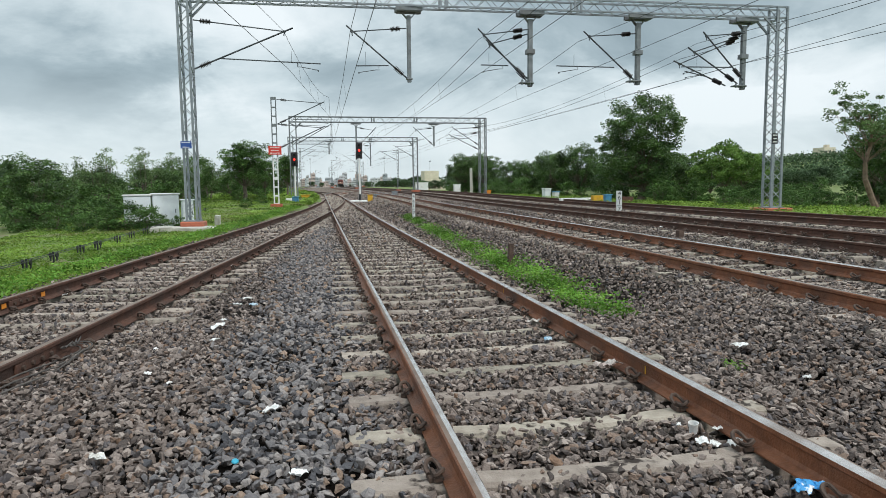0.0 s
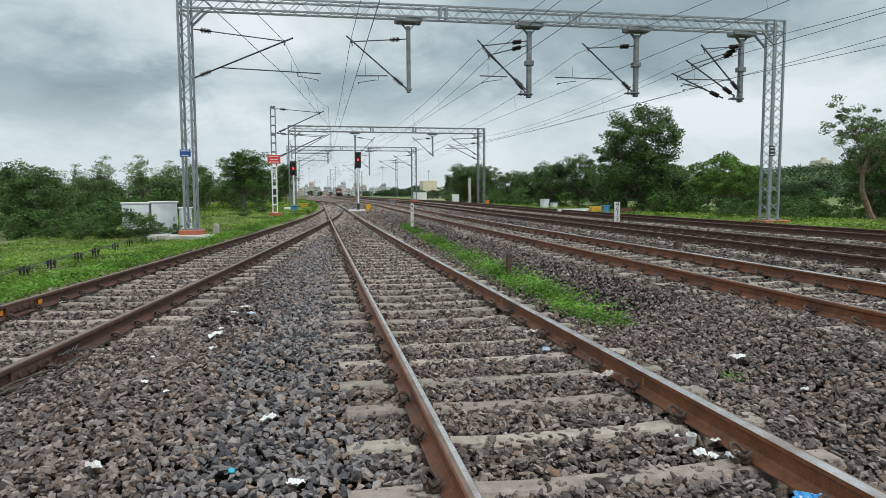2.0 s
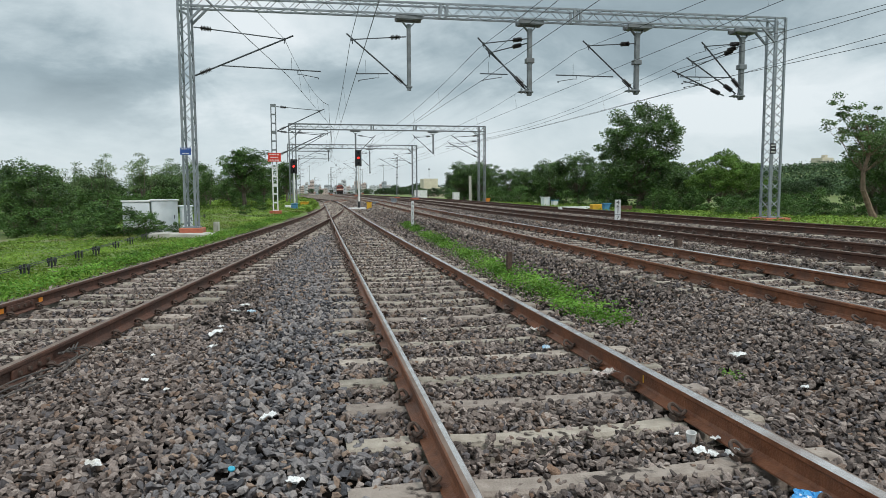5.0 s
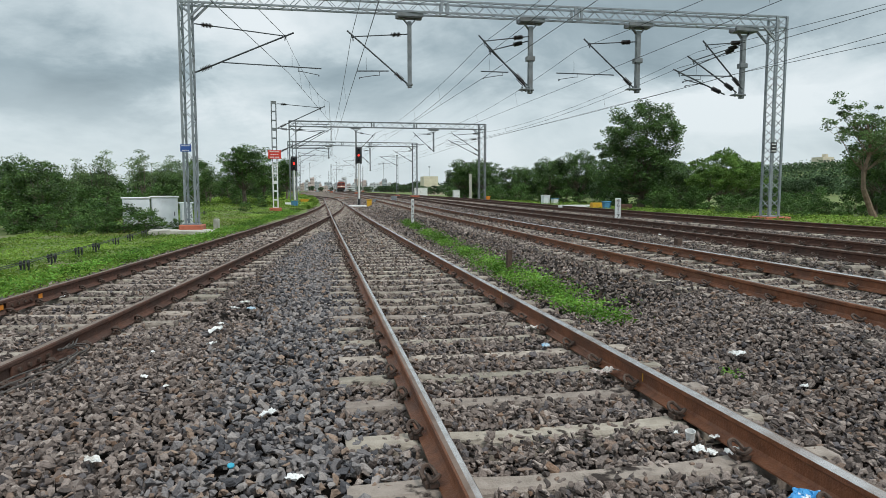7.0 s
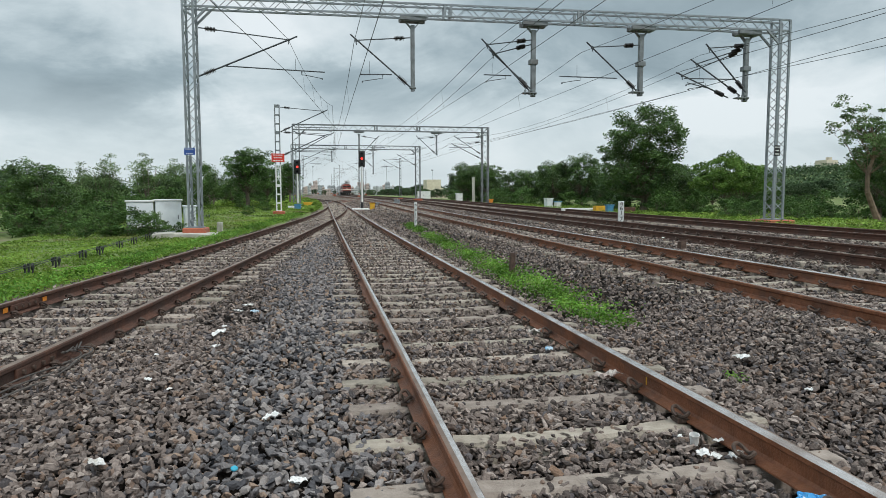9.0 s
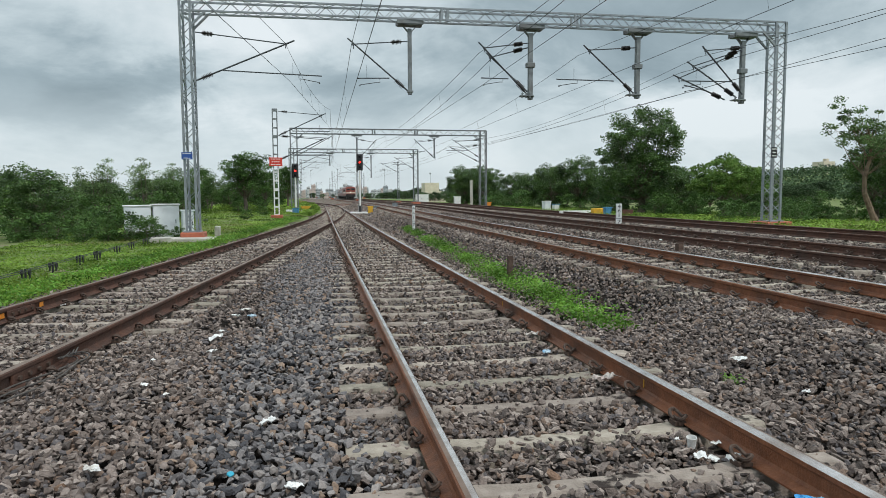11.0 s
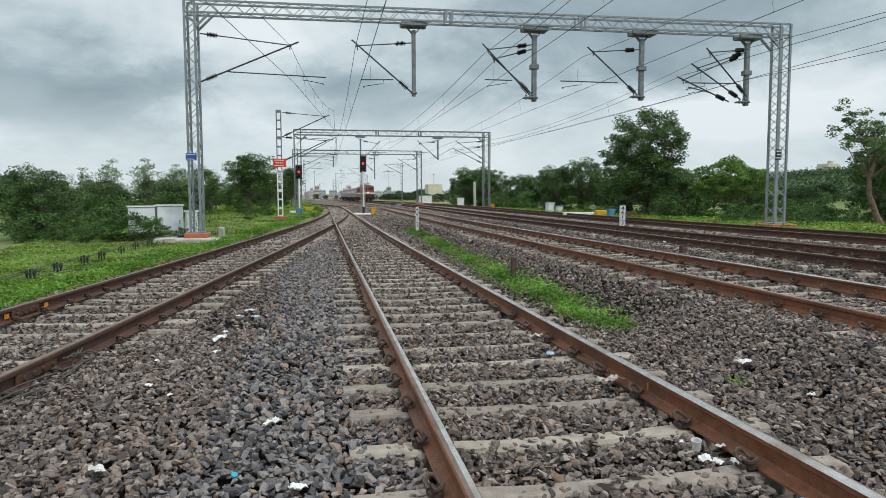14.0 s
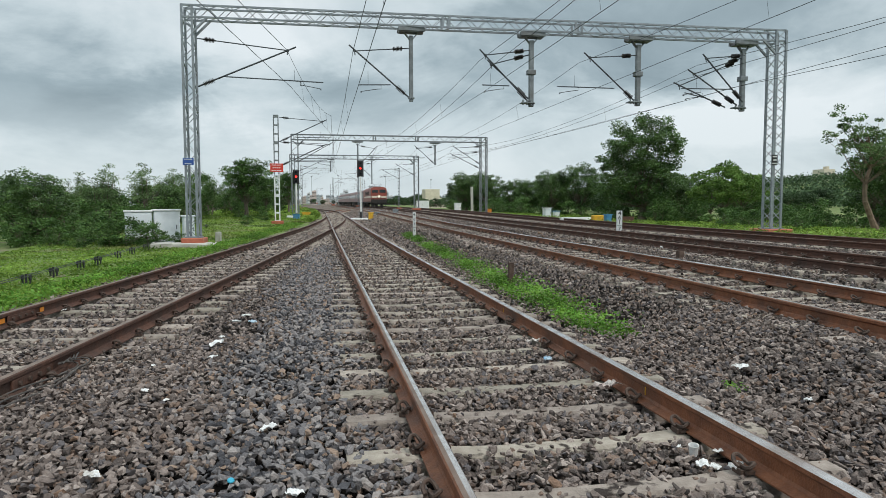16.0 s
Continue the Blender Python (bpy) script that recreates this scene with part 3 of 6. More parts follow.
def stones(name, count, x0, x1, y0, y1, size, material, seed, detail, keep, lift=0.0, singles=0, single_mat=None):
    """Many crushed stones in one mesh: angular, each of its own shape and turn."""
    rng = np.random.default_rng(seed)
    x, y = rng.uniform(x0, x1, count), rng.uniform(y0, y1, count)
    ok = keep(x, y, rng)
    x, y = x[ok], y[ok]
    n = len(x)
    kinds = CRUSHED if detail else CRUSHED_PLAIN
    kind = rng.integers(0, len(kinds), n)
    s = rng.uniform(size[0], size[1], n)[:, None] * np.stack([rng.uniform(0.8, 1.35, n), rng.uniform(0.7, 1.1, n), rng.uniform(0.42, 0.78, n)], -1)
    q = rng.normal(size=(n, 4)) * np.array([1.0, 0.30, 0.30, 1.0])
    q /= np.linalg.norm(q, axis=1, keepdims=True)
    w, a, b, c = q.T
    R = np.stack([1 - 2 * (b * b + c * c), 2 * (a * b - c * w), 2 * (a * c + b * w), 2 * (a * b + c * w), 1 - 2 * (a * a + c * c), 2 * (b * c - a * w),
                  2 * (a * c - b * w), 2 * (b * c + a * w), 1 - 2 * (a * a + b * b)], -1).reshape(n, 3, 3)
    z = bed(x, y) - 0.03 + lift + rng.uniform(-0.036, 0.03, n) - np.where(in_track(x, y), 0.004, 0.0)
    at = np.stack([x, y, z], -1)
    P, FF, base = [], [], 0
    # the nearest ones are stones of their own
    alone = np.zeros(n, bool)
    alone[np.argsort(np.where(y > 2.2, y, 99.0))[:singles]] = True
    for i, (V, F) in enumerate(kinds):
        m = (kind == i) & ~alone
        if not m.any():
            continue
        Q = np.einsum("nij,nkj->nki", R[m], V[None] * s[m][:, None, :]) + at[m][:, None, :]
        P.append(Q.reshape(-1, 3))
        FF.append((F[None] + (base + np.arange(m.sum()) * len(V))[:, None, None]).reshape(-1, 3))
        base += m.sum() * len(V)
    heap = from_arrays(name, np.concatenate(P), np.concatenate(FF), material)
    shapes = {}
    for i in np.flatnonzero(alone):
        if kind[i] not in shapes:
            me = bpy.data.meshes.new("stone")
            me.from_pydata(kinds[kind[i]][0].tolist(), [], kinds[kind[i]][1].tolist())
            me.materials.append(single_mat)
            shapes[kind[i]] = me
        stone = new("stone", shapes[kind[i]])
        stone.parent = heap
        stone.matrix_basis = Matrix.Translation(at[i].tolist()) @ Matrix(R[i].tolist()).to_4x4() @ Matrix.Diagonal((*s[i].tolist(), 1))
    return heap


def off_rails(x, y, rng, gap=0.098, stray=0.27):
    """Clear of the rails, mostly clear of the sleepers' tops, and inside the bed."""
    ok = (x > edge_left(y) - 0.1) & (x < edge_right(y) + 0.1)
    for fx, first in ((main_x, -1.48), (left_x, -1.9), (first_x, -1.2), (second_x, -1.0)):
        d = np.abs(x - fx(y))
        ok &= np.abs(d - GAUGE / 2) > 0.095
        u = np.abs(((y - first) / 0.655 + 0.5) % 1 - 0.5) * 0.655
        on = (d < 1.36) & (u < gap)
        buried = fx is first_x or fx is second_x
        ok &= ~on | (rng.random(len(x)) < np.where((fx is left_x) & (x - fx(y) > 1.0), np.where((y < 6.4) | (x - fx(y) > 1.26), 0.9, 0.22), np.where(buried & (d > 0.95), 1.0, 0.38 if buried else stray)))
    return ok


def in_view(x, y):
    """The stretch before the standing place."""
    return (x > -0.62 * y - 1.2) & (x < 1.12 * y + 1.4)


def near_keep(x, y, rng):
    return off_rails(x, y, rng) & in_view(x, y)


def far_keep(x, y, rng):
    return off_rails(x, y, rng, 0.112, 0.42) & in_view(x, y)


def fresh(x, y):
    """The heap of newly tipped stone between the two tracks."""
    m = -0.22 + 0.10 * np.sin(y * 0.9)
    return (np.abs(x - m) < 0.48 + 0.10 * np.sin(y * 2.3)) & (x > left_x(y) + 1.5) & (x < main_x(y) - 1.05) & (y < 26)


near_stones = stones("near_ballast_stones", 96000, -5, 9.5, 1.7, 7.5, (0.015, 0.036), STONES, 1, True, lambda x, y, r: near_keep(x, y, r) & ~(fresh(x + r.normal(size=len(x)) * 0.10, y) & (r.random(len(x)) < 0.8)), singles=300, single_mat=SINGLE_STONE)
tagged(near_stones, "loose angular grey and brown ballast stones", "ballast", kind="stuff")
fresh_stones = stones("fresh_ballast_stones", 24000, -1.2, 0.6, 1.7, 24, (0.018, 0.042), STONES_NEW, 2, True, lambda x, y, r: near_keep(x, y, r) & fresh(x + r.normal(size=len(x)) * 0.12, y), 0.012, 300, SINGLE_NEW)
tagged(fresh_stones, "freshly tipped blue grey ballast stones", "ballast", kind="stuff")
shoulder_stones = stones("shoulder_ballast_stones", 34000, -3.6, -0.4, 1.7, 13, (0.014, 0.032), STONES, 8, True, lambda x, y, r: in_view(x, y) & (x - left_x(y) > 0.955) & (x - left_x(y) < 1.5 + 0.06 * np.sin(y * 3.1)) & (r.random(len(x)) < np.interp(y, [5.6, 7.4], [1.0, 0.0])), 0.047)
tagged(shoulder_stones, "grey brown ballast heaped over the sleeper ends", "ballast", kind="stuff")
mid_stones = stones("middle_ballast_stones", 78000, -5.5, 17, 7.5, 19, (0.021, 0.038), STONES, 3, False, far_keep)
tagged(mid_stones, "loose grey and brown ballast stones further along", "ballast", kind="stuff")
far_stones = stones("far_ballast_stones", 44000, -5, 17, 19, 48, (0.04, 0.062), STONES, 4, False, far_keep)
tagged(far_stones, "distant loose ballast stones", "ballast", kind="stuff")

remote_stones = stones("remote_ballast_stones", 16000, -6, 18, 48, 120, (0.07, 0.11), STONES, 6, False, far_keep)
tagged(remote_stones, "remote ballast stones near the points", "ballast", kind="stuff")

back_stones = stones("back_ballast_stones", 60000, -7, 12, -9, 9.5, (0.038, 0.062), STONES, 7, False, lambda x, y, r: off_rails(x, y, r) & ((y < 1.7) | ~in_view(x, y)))
tagged(back_stones, "loose grey and brown ballast stones at the standing place", "ballast", kind="stuff")


# ---- overhead line: portals, masts, brackets ----
def wpart(name, bm, material, parent, label=""):
    """A part whose points are given in the world's metres."""
    ob = part(name, bm, material, parent, label)
    m = Matrix()
    p = parent
    while p is not None:
        m = p.matrix_basis @ m
        p = p.parent
    ob.matrix_basis = m.inverted()
    return ob


def lattice(chords, lacing, a, b, u, v, wu, wv, panels, chord=0.06, lace=0.03):
    """Four corner angles from a to b with zigzag lacing on all four faces."""
    a, b, u, v = Vector(a), Vector(b), Vector(u), Vector(v)
    d = (b - a) / panels
    corner = lambda i, su, sv: a + d * i + u * (su * wu / 2) + v * (sv * wv / 2)
    for su, sv in ((-1, -1), (-1, 1), (1, -1), (1, 1)) if chords else ():
        bar(chords, corner(0, su, sv), corner(panels, su, sv), chord)
    for i in range(panels):
        s = 1 if i % 2 else -1
        for sv in (-1, 1):
            bar(lacing, corner(i, -s, sv), corner(i + 1, s, sv), lace, lace * 0.6)
        for su in (-1, 1):
            bar(lacing, corner(i, su, -s), corner(i + 1, su, s), lace, lace * 0.6)


def insulator(bm, a, b, r=0.092, sheds=7):
    """A ribbed insulator turned about its rod."""
    a, b = Vector(a), Vector(b)
    d = b - a
    prof = [(-0.12, 0.028), (0.0, 0.028)]
    for i in range(sheds):
        prof += [((i + 0.15) / sheds, 0.035), ((i + 0.3) / sheds, r), ((i + 0.6) / sheds, r * 0.9), ((i + 0.85) / sheds, 0.035)]
    prof += [(1.0, 0.028), (1.12, 0.028)]
    u = d.cross(Vector((0.1, 1, 0.2))).normalized()
    v = d.normalized().cross(u)
    rings = [[bm.verts.new(a + d * f + q * (math.cos(k * math.pi / 5) * u + math.sin(k * math.pi / 5) * v)) for k in range(10)] for f, q in prof]
    for p, q in zip(rings, rings[1:]):
        for k in range(10):
            bm.faces.new((p[k], p[(k + 1) % 10], q[(k + 1) % 10], q[k]))
    bm.faces.new(rings[0])
    bm.faces.new(rings[-1][::-1])
    bmesh.ops.recalc_face_normals(bm, faces=bm.faces[:])


def bracket(parent, post, sx, low, tip, stay, hook, reg0, reg1, y, steady=None, tube_r=0.03, name="bracket"):
    """A swivelling bracket: raking tube, top stay, register tube, steady arm, two insulators. All (x, z) in the plane of y."""
    P = lambda q: Vector((q[0], y, q[1]))
    lo, ti, st, ho = P(low), P(tip), P(stay), P(hook)
    bm = bmesh.new()
    d = (ti - lo).normalized()
    i0, i1 = lo + d * 0.22, lo + d * 0.62
    rod(bm, lo, i0, 0.03)
    rod(bm, i1, ti, tube_r, seg=8)
    box(bm, ho.x, y, ho.z, 0.09, 0.05, 0.09, 0.01)
    rod(bm, ho, ho - Vector((0.02 * sx, 0, 0.16)), 0.02)
    br = wpart(name, bm, DARK_STEEL, parent)
    bm = bmesh.new()
    insulator(bm, i0, i1)
    wpart("insulator", bm, PORCELAIN, br, "dark ribbed porcelain insulator")
    bm = bmesh.new()
    e = (ho - st).normalized()
    rod(bm, st, st + e * 0.25, 0.022)
    rod(bm, st + e * 0.6, ho, 0.021)
    wpart("stay_tube", bm, DARK_STEEL, br)
    bm = bmesh.new()
    insulator(bm, st + e * 0.25, st + e * 0.6)
    wpart("insulator", bm, PORCELAIN, br, "dark ribbed porcelain insulator")
    if reg0:
        bm = bmesh.new()
        rod(bm, P(reg0), P(reg1), 0.022)
        mid = P(reg0).lerp(P(reg1), 0.3)
        rod(bm, mid, (mid.x, y, mid.z + 0.75 * abs((ti.z - mid.z)) * 0.45), 0.006, seg=4)
        wpart("register_tube", bm, DARK_STEEL, br)
        bm = bmesh.new()
        s = 1 if reg1[0] > reg0[0] else -1
        k = reg0[0] + s * min(0.85, abs(reg1[0] - reg0[0]) * 0.8)
        tube(bm, [(k, y, reg0[1]), (k, y, reg0[1] - 0.13), (k - s * 0.12, y, reg0[1] - 0.13), (k - s * 0.75, y, reg0[1] - 0.24)], 0.014, 5)
        box(bm, k - s * 0.75, y, reg0[1] - 0.26, 0.04, 0.06, 0.05)
        wpart("steady_arm", bm, DARK_STEEL, br)
    return br


def drop_arm(parent, x, y, top, bottom, double=False):
    """A square post hung under the beam by a head plate with gussets."""
    bm = bmesh.new()
    w = 0.145 if not double else 0.17
    box(bm, x, y, (top - 0.3 + bottom) / 2, w, w, top - 0.3 - bottom, 0.012)
    box(bm, x, y, bottom + 0.12, w + 0.08, w + 0.06, 0.05)
    arm = wpart("drop_arm", bm, BACKLIT_STEEL, parent)
    bm = bmesh.new()
    for dy in (-0.2, 0.2):
        box(bm, x, y + dy, top - 0.10, 1.0, 0.1, 0.14, 0.01)
    box(bm, x, y, top - 0.18, 0.9, 0.42, 0.03)
    box(bm, x, y, top - 0.03, 0.5, 0.5, 0.03)
    for s in (-1, 1):
        bar(bm, (x + s * 0.26, y, top - 0.19), (x + s * 0.06, y, top - 0.42), 0.16, 0.03)
    wpart("head_plate", bm, BACKLIT_STEEL, arm)
    if double:
        bm = bmesh.new()
        box(bm, x, y, (top + bottom) / 2 - 0.1, 0.32, 0.26, 0.18, 0.01)
        wpart("clamp", bm, BACKLIT_STEEL, arm)
        bm = bmesh.new()
        box(bm, x - 0.16, y, bottom + 0.14, 0.5, 0.34, 0.05, 0.008)
        for k in (-0.36, -0.2, -0.04):
            rod(bm, (x + k, y - 0.12, bottom + 0.05), (x + k, y - 0.12, bottom + 0.24), 0.03)
        wpart("foot_bracket", bm, BACKLIT_STEEL, arm)
    return arm


def plinth(parent, x, y, z0, z1, size=1.0):
    bm = bmesh.new()
    box(bm, x, y, (z0 + z1) / 2 - 0.1, size, size, z1 - z0 + 0.2, 0.03)
    wpart("plinth", bm, RED_OXIDE, parent, "red oxide painted concrete plinth")


def portal(xl, yl, xr, yr, top_l, top_r, base_l, base_r, ground_l, ground_r, label, depth=0.48, width=0.55, leg=0.6, fine=True, slim=None):
    """A lattice portal across the tracks: two legs, a beam, knee braces, plinths."""
    t = thing("overhead_portal", xl, yl, ground_l, 0, label, "overhead portal", "overhead line portals")
    steel = GALV if fine else BACKLIT_STEEL
    along = Vector((xr - xl, yr - yl, 0)).normalized()
    across = Vector((-along.y, along.x, 0))
    ch, la = (0.062, 0.03) if fine else (0.075, 0.032)
    beam_w, end_leg = width, leg
    for x, y, b, tp, s in ((xl, yl, base_l, top_l, 1), (xr, yr, base_r, top_r, -1)):
        leg, width = (slim if s == 1 and slim else (end_leg, beam_w))
        c, l = bmesh.new(), bmesh.new()
        n = 22 if fine else 14
        box(c, x, y, b + 0.02, leg + 0.2, width + 0.2, 0.04)
        mast = wpart("leg", c, steel, t)
        lattice(None, l, (x, y, b), (x, y, tp), along, across, leg, width, n, ch + 0.015, la)
        wpart("lacing", l, steel, mast)
        for su in (-1, 1):
            for sv in (-1, 1):
                c = bmesh.new()
                o = along * su * leg / 2 + across * sv * width / 2
                bar(c, Vector((x, y, b)) + o, Vector((x, y, tp)) + o, ch + 0.015)
                wpart("corner_angle", c, steel, mast)
        for dv in (-width / 2, width / 2):
            k = bmesh.new()
            p0 = Vector((x, y, tp - depth - 0.55)) + along * s * leg / 2 + across * dv
            bar(k, p0, p0 + along * s * 0.55 + Vector((0, 0, 0.55)), 0.07)
            bar(k, p0 - along * s * leg + Vector((0, 0, 0.45)), p0 + Vector((0, 0, 0.2)), 0.04)
            wpart("knee_brace", k, steel, t)
    leg, width = end_leg, beam_w * 0.85
    c, l = bmesh.new(), bmesh.new()
    n = 54 if fine else 40
    end = along * leg / 2
    lattice(c, l, Vector((xl, yl, top_l - depth / 2)) - end, Vector((xr, yr, top_r - depth / 2)) + end, across, Vector((0, 0, 1)), width, depth, n, ch, la)
    for f in (0.41, 0.635):
        m = Vector((xl, yl, top_l - depth / 2)).lerp(Vector((xr, yr, top_r - depth / 2)), f)
        for da in (-0.12, 0.12):
            for dv in (-1, 1):
                q = m + along * da + across * dv * width / 2
                bar(c, q - Vector((0, 0, depth / 2)), q + Vector((0, 0, depth / 2)), 0.08)
    beam = wpart("beam", c, steel, t)
    wpart("lacing", l, steel, beam)
    plinth(t, xl, yl, ground_l, base_l, 0.82)
    plinth(t, xr, yr, ground_r, base_r, 1.15)
    return t


# the near portal, a little askew over five tracks
PX0, PY0, PX1, PY1 = -4.6, 25.2, 18.26, 23.6


def near_y(x):
    return PY0 + (x - PX0) * (PY1 - PY0) / (PX1 - PX0)


near_portal = portal(PX0, PY0, PX1, PY1, 8.68, 8.44, 0.30, 0.48, -0.05, 0.15, "tall galvanised lattice portal carrying overhead line drop arms over the tracks", 0.42, 0.56, 0.42, slim=(0.36, 0.46))
for x, bottom, dbl in ((3.46, 5.42, False), (8.11, 5.29, True), (12.42, 5.39, True), (16.82, 5.24, True)):
    drop_arm(near_portal, x, near_y(x), 8.25 - 0.24 * (x - PX0) / 22.9, bottom, dbl)
bracket(near_portal, PX0, 1, (-4.3, 5.80), (-0.79, 7.36), (-4.28, 7.52), (-1.10, 7.22), (0.19, 6.09), (-3.36, 6.19), near_y(-2))
bracket(near_portal, 3.46, -1, (3.38, 5.56), (1.14, 7.43), (3.37, 7.40), (1.34, 7.22), (1.47, 5.98), (2.68, 6.02), near_y(3.46))
bracket(near_portal, 8.1, -1, (8.0, 5.44), (6.03, 7.38), (8.0, 7.42), (6.25, 7.17), (6.13, 6.05), (7.2, 6.05), near_y(8.1) - 0.1)
bracket(near_portal, 8.1, -1, (8.05, 5.62), (6.39, 7.05), (8.05, 7.3), (6.54, 6.88), None, None, near_y(8.1) + 0.14)
bracket(near_portal, 12.42, -1, (12.33, 5.55), (10.16, 7.38), (12.33, 7.36), (10.39, 7.20), (9.07, 6.05), (11.43, 6.05), near_y(12.4))
bracket(near_portal, 16.8, -1, (16.72, 5.58), (14.91, 7.40), (16.75, 7.42), (15.05, 7.24), (14.01, 6.04), (16.2, 6.07), near_y(16.8) - 0.2)
bracket(near_portal, 16.8, -1, (16.6, 5.48), (14.39, 6.83), (16.75, 7.36), (14.66, 6.66), None, None, near_y(16.8))
bracket(near_portal, 16.8, -1, (16.2, 5.42), (13.91, 6.34), (16.75, 7.30), (14.16, 6.22), (14.4, 5.95), (15.4, 5.75), near_y(16.8) + 0.2)

BLUE_PLATE = mat("blue_enamel", (0.03, 0.08, 0.30), (0.05, 0.12, 0.38), 6, 0.4, 0, 0.05, 30, (0.10, 0.12, 0.20), 6, (0.55, 0.8))
RED_BOARD = mat("red_enamel", (0.62, 0.035, 0.02), (0.72, 0.06, 0.035), 5, 0.4, 0, 0.05, 30, (0.5, 0.10, 0.07), 5, (0.55, 0.8))


def plate(name, x, y, z, w, h, material, bars, label, bar_mat=WHITE_PAINT):
    """A flat enamel plate with lines of writing too small to read."""
    t = thing(name, x, y, z, 0, label, "sign")
    bm = bmesh.new()
    box(bm, 0, 0, 0, w, 0.012, h, 0.004)
    part("board", bm, material, t)
    for i in range(bars):
        zz = h * (0.32 - 0.64 * i / max(1, bars - 1))
        ww = w * (0.78 - 0.14 * (i % 2))
        for k in range(4):
            bm = bmesh.new()
            box(bm, -ww / 2 + ww * (k + 0.42) / 4, -0.009, zz, ww / 4 * 0.8, 0.006, h * 0.1)
            part("lettering_bar", bm, bar_mat, t)
    return t


plate("number_plate", -4.68, near_y(-4.7) - 0.36, 3.08, 0.38, 0.26, BLUE_PLATE, 2, "small blue enamel plate with white lettering on the portal leg")
plate("mast_plate", 18.05, near_y(18.1) - 0.37, 3.27, 0.26, 0.42, BLACK_PAINT, 3, "small black and white plate on the portal leg")

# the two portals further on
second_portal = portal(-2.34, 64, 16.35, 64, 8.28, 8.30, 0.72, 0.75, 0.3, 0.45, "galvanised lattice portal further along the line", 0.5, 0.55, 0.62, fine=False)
drop_arm(second_portal, 3.68, 64, 7.8, 4.2)
drop_arm(second_portal, 11.36, 64, 7.8, 5.5)
bracket(second_portal, 3.7, 1, (3.8, 5.4), (5.6, 7.3), (3.8, 7.3), (5.3, 7.05), (6.2, 6.2), (4.7, 6.2), 64)
bracket(second_portal, 11.3, -1, (11.3, 5.6), (9.3, 7.4), (11.3, 7.3), (9.5, 7.1), (9.1, 6.2), (10.4, 6.2), 64)
bracket(second_portal, 16.0, -1, (16.0, 5.6), (13.2, 7.4), (16.0, 7.4), (13.5, 7.2), (12.6, 6.3), (14.9, 6.3), 64)
bracket(second_portal, 16.0, -1, (16.0, 5.2), (12.9, 6.7), (16.0, 6.9), (13.2, 6.5), None, None, 64.2)
bracket(second_portal, -2.0, 1, (-2.0, 5.7), (1.3, 7.6), (-2.0, 7.5), (1.0, 7.4), (1.7, 6.3), (-1.0, 6.3), 64)
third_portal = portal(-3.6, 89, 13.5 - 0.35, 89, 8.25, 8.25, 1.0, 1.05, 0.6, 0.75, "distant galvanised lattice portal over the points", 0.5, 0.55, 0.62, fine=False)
drop_arm(third_portal, 1.45, 89, 7.8, 6.0)
drop_arm(third_portal, 7.0, 89, 7.8, 4.4)
bracket(third_portal, 7.0, -1, (6.9, 5.4), (5.0, 7.2), (6.9, 7.2), (5.2, 7.0), (4.8, 6.2), (6.0, 6.2), 89)
bracket(third_portal, 13.0, -1, (12.9, 5.6), (10.2, 7.2), (12.9, 7.2), (10.5, 7.0), (10.0, 6.2), (11.8, 6.2), 89)
bracket(third_portal, -3.3, 1, (-3.3, 5.8), (1.2, 7.9), (-3.3, 7.5), (0.9, 7.5), (1.6, 6.4), (-2.2, 6.4), 89)


def single_mast(x, y, base, top, sx, label, arms=1, w=0.3, reach=2.9, painted=0.0):
    """A battened mast of two channels with its bracket."""
    t = thing("overhead_mast", x, y, base, 0, label, "overhead mast", "overhead line masts")
    bm = bmesh.new()
    for dx in (-w / 2, w / 2):
        box(bm, dx, 0, (top - base) / 2, 0.06, 0.16, top - base, 0.008)
    mast = part("mast", bm, BACKLIT_STEEL, t)
    if painted:
        bm = bmesh.new()
        for dx in (-w / 2, w / 2):
            box(bm, dx, 0, 0.14 + painted / 2, 0.068, 0.168, painted, 0.004)
        part("painted_foot", bm, WHITE_PAINT, mast, "white painted lower part")
    n = int((top - base) / 0.55)
    for i in range(n + 1):
        bm = bmesh.new()
        box(bm, 0, -0.086, 0.1 + i * (top - base - 0.2) / n, w + 0.05, 0.012, 0.10 if i % 3 else 0.2)
        part("batten_plate", bm, WHITE_PAINT if i * 0.55 < painted else BACKLIT_STEEL, mast)
    bm = bmesh.new()
    box(bm, 0, 0, -0.06, 0.75, 0.75, 0.4, 0.03)
    part("plinth", bm, RED_OXIDE, t, "red oxide painted concrete plinth")
    for k in range(arms):
        zt = top - 0.15 - k * 1.55
        yy = y + 0.12 * k
        bracket(t, x, sx, (x + sx * 0.2, zt - 1.55), (x + sx * reach, zt - 0.1), (x + sx * 0.2, zt), (x + sx * (reach - 0.25), zt - 0.2),
                (x + sx * (reach + 0.3), zt - 1.25), (x + sx * 1.2, zt - 1.25), yy)
    return t


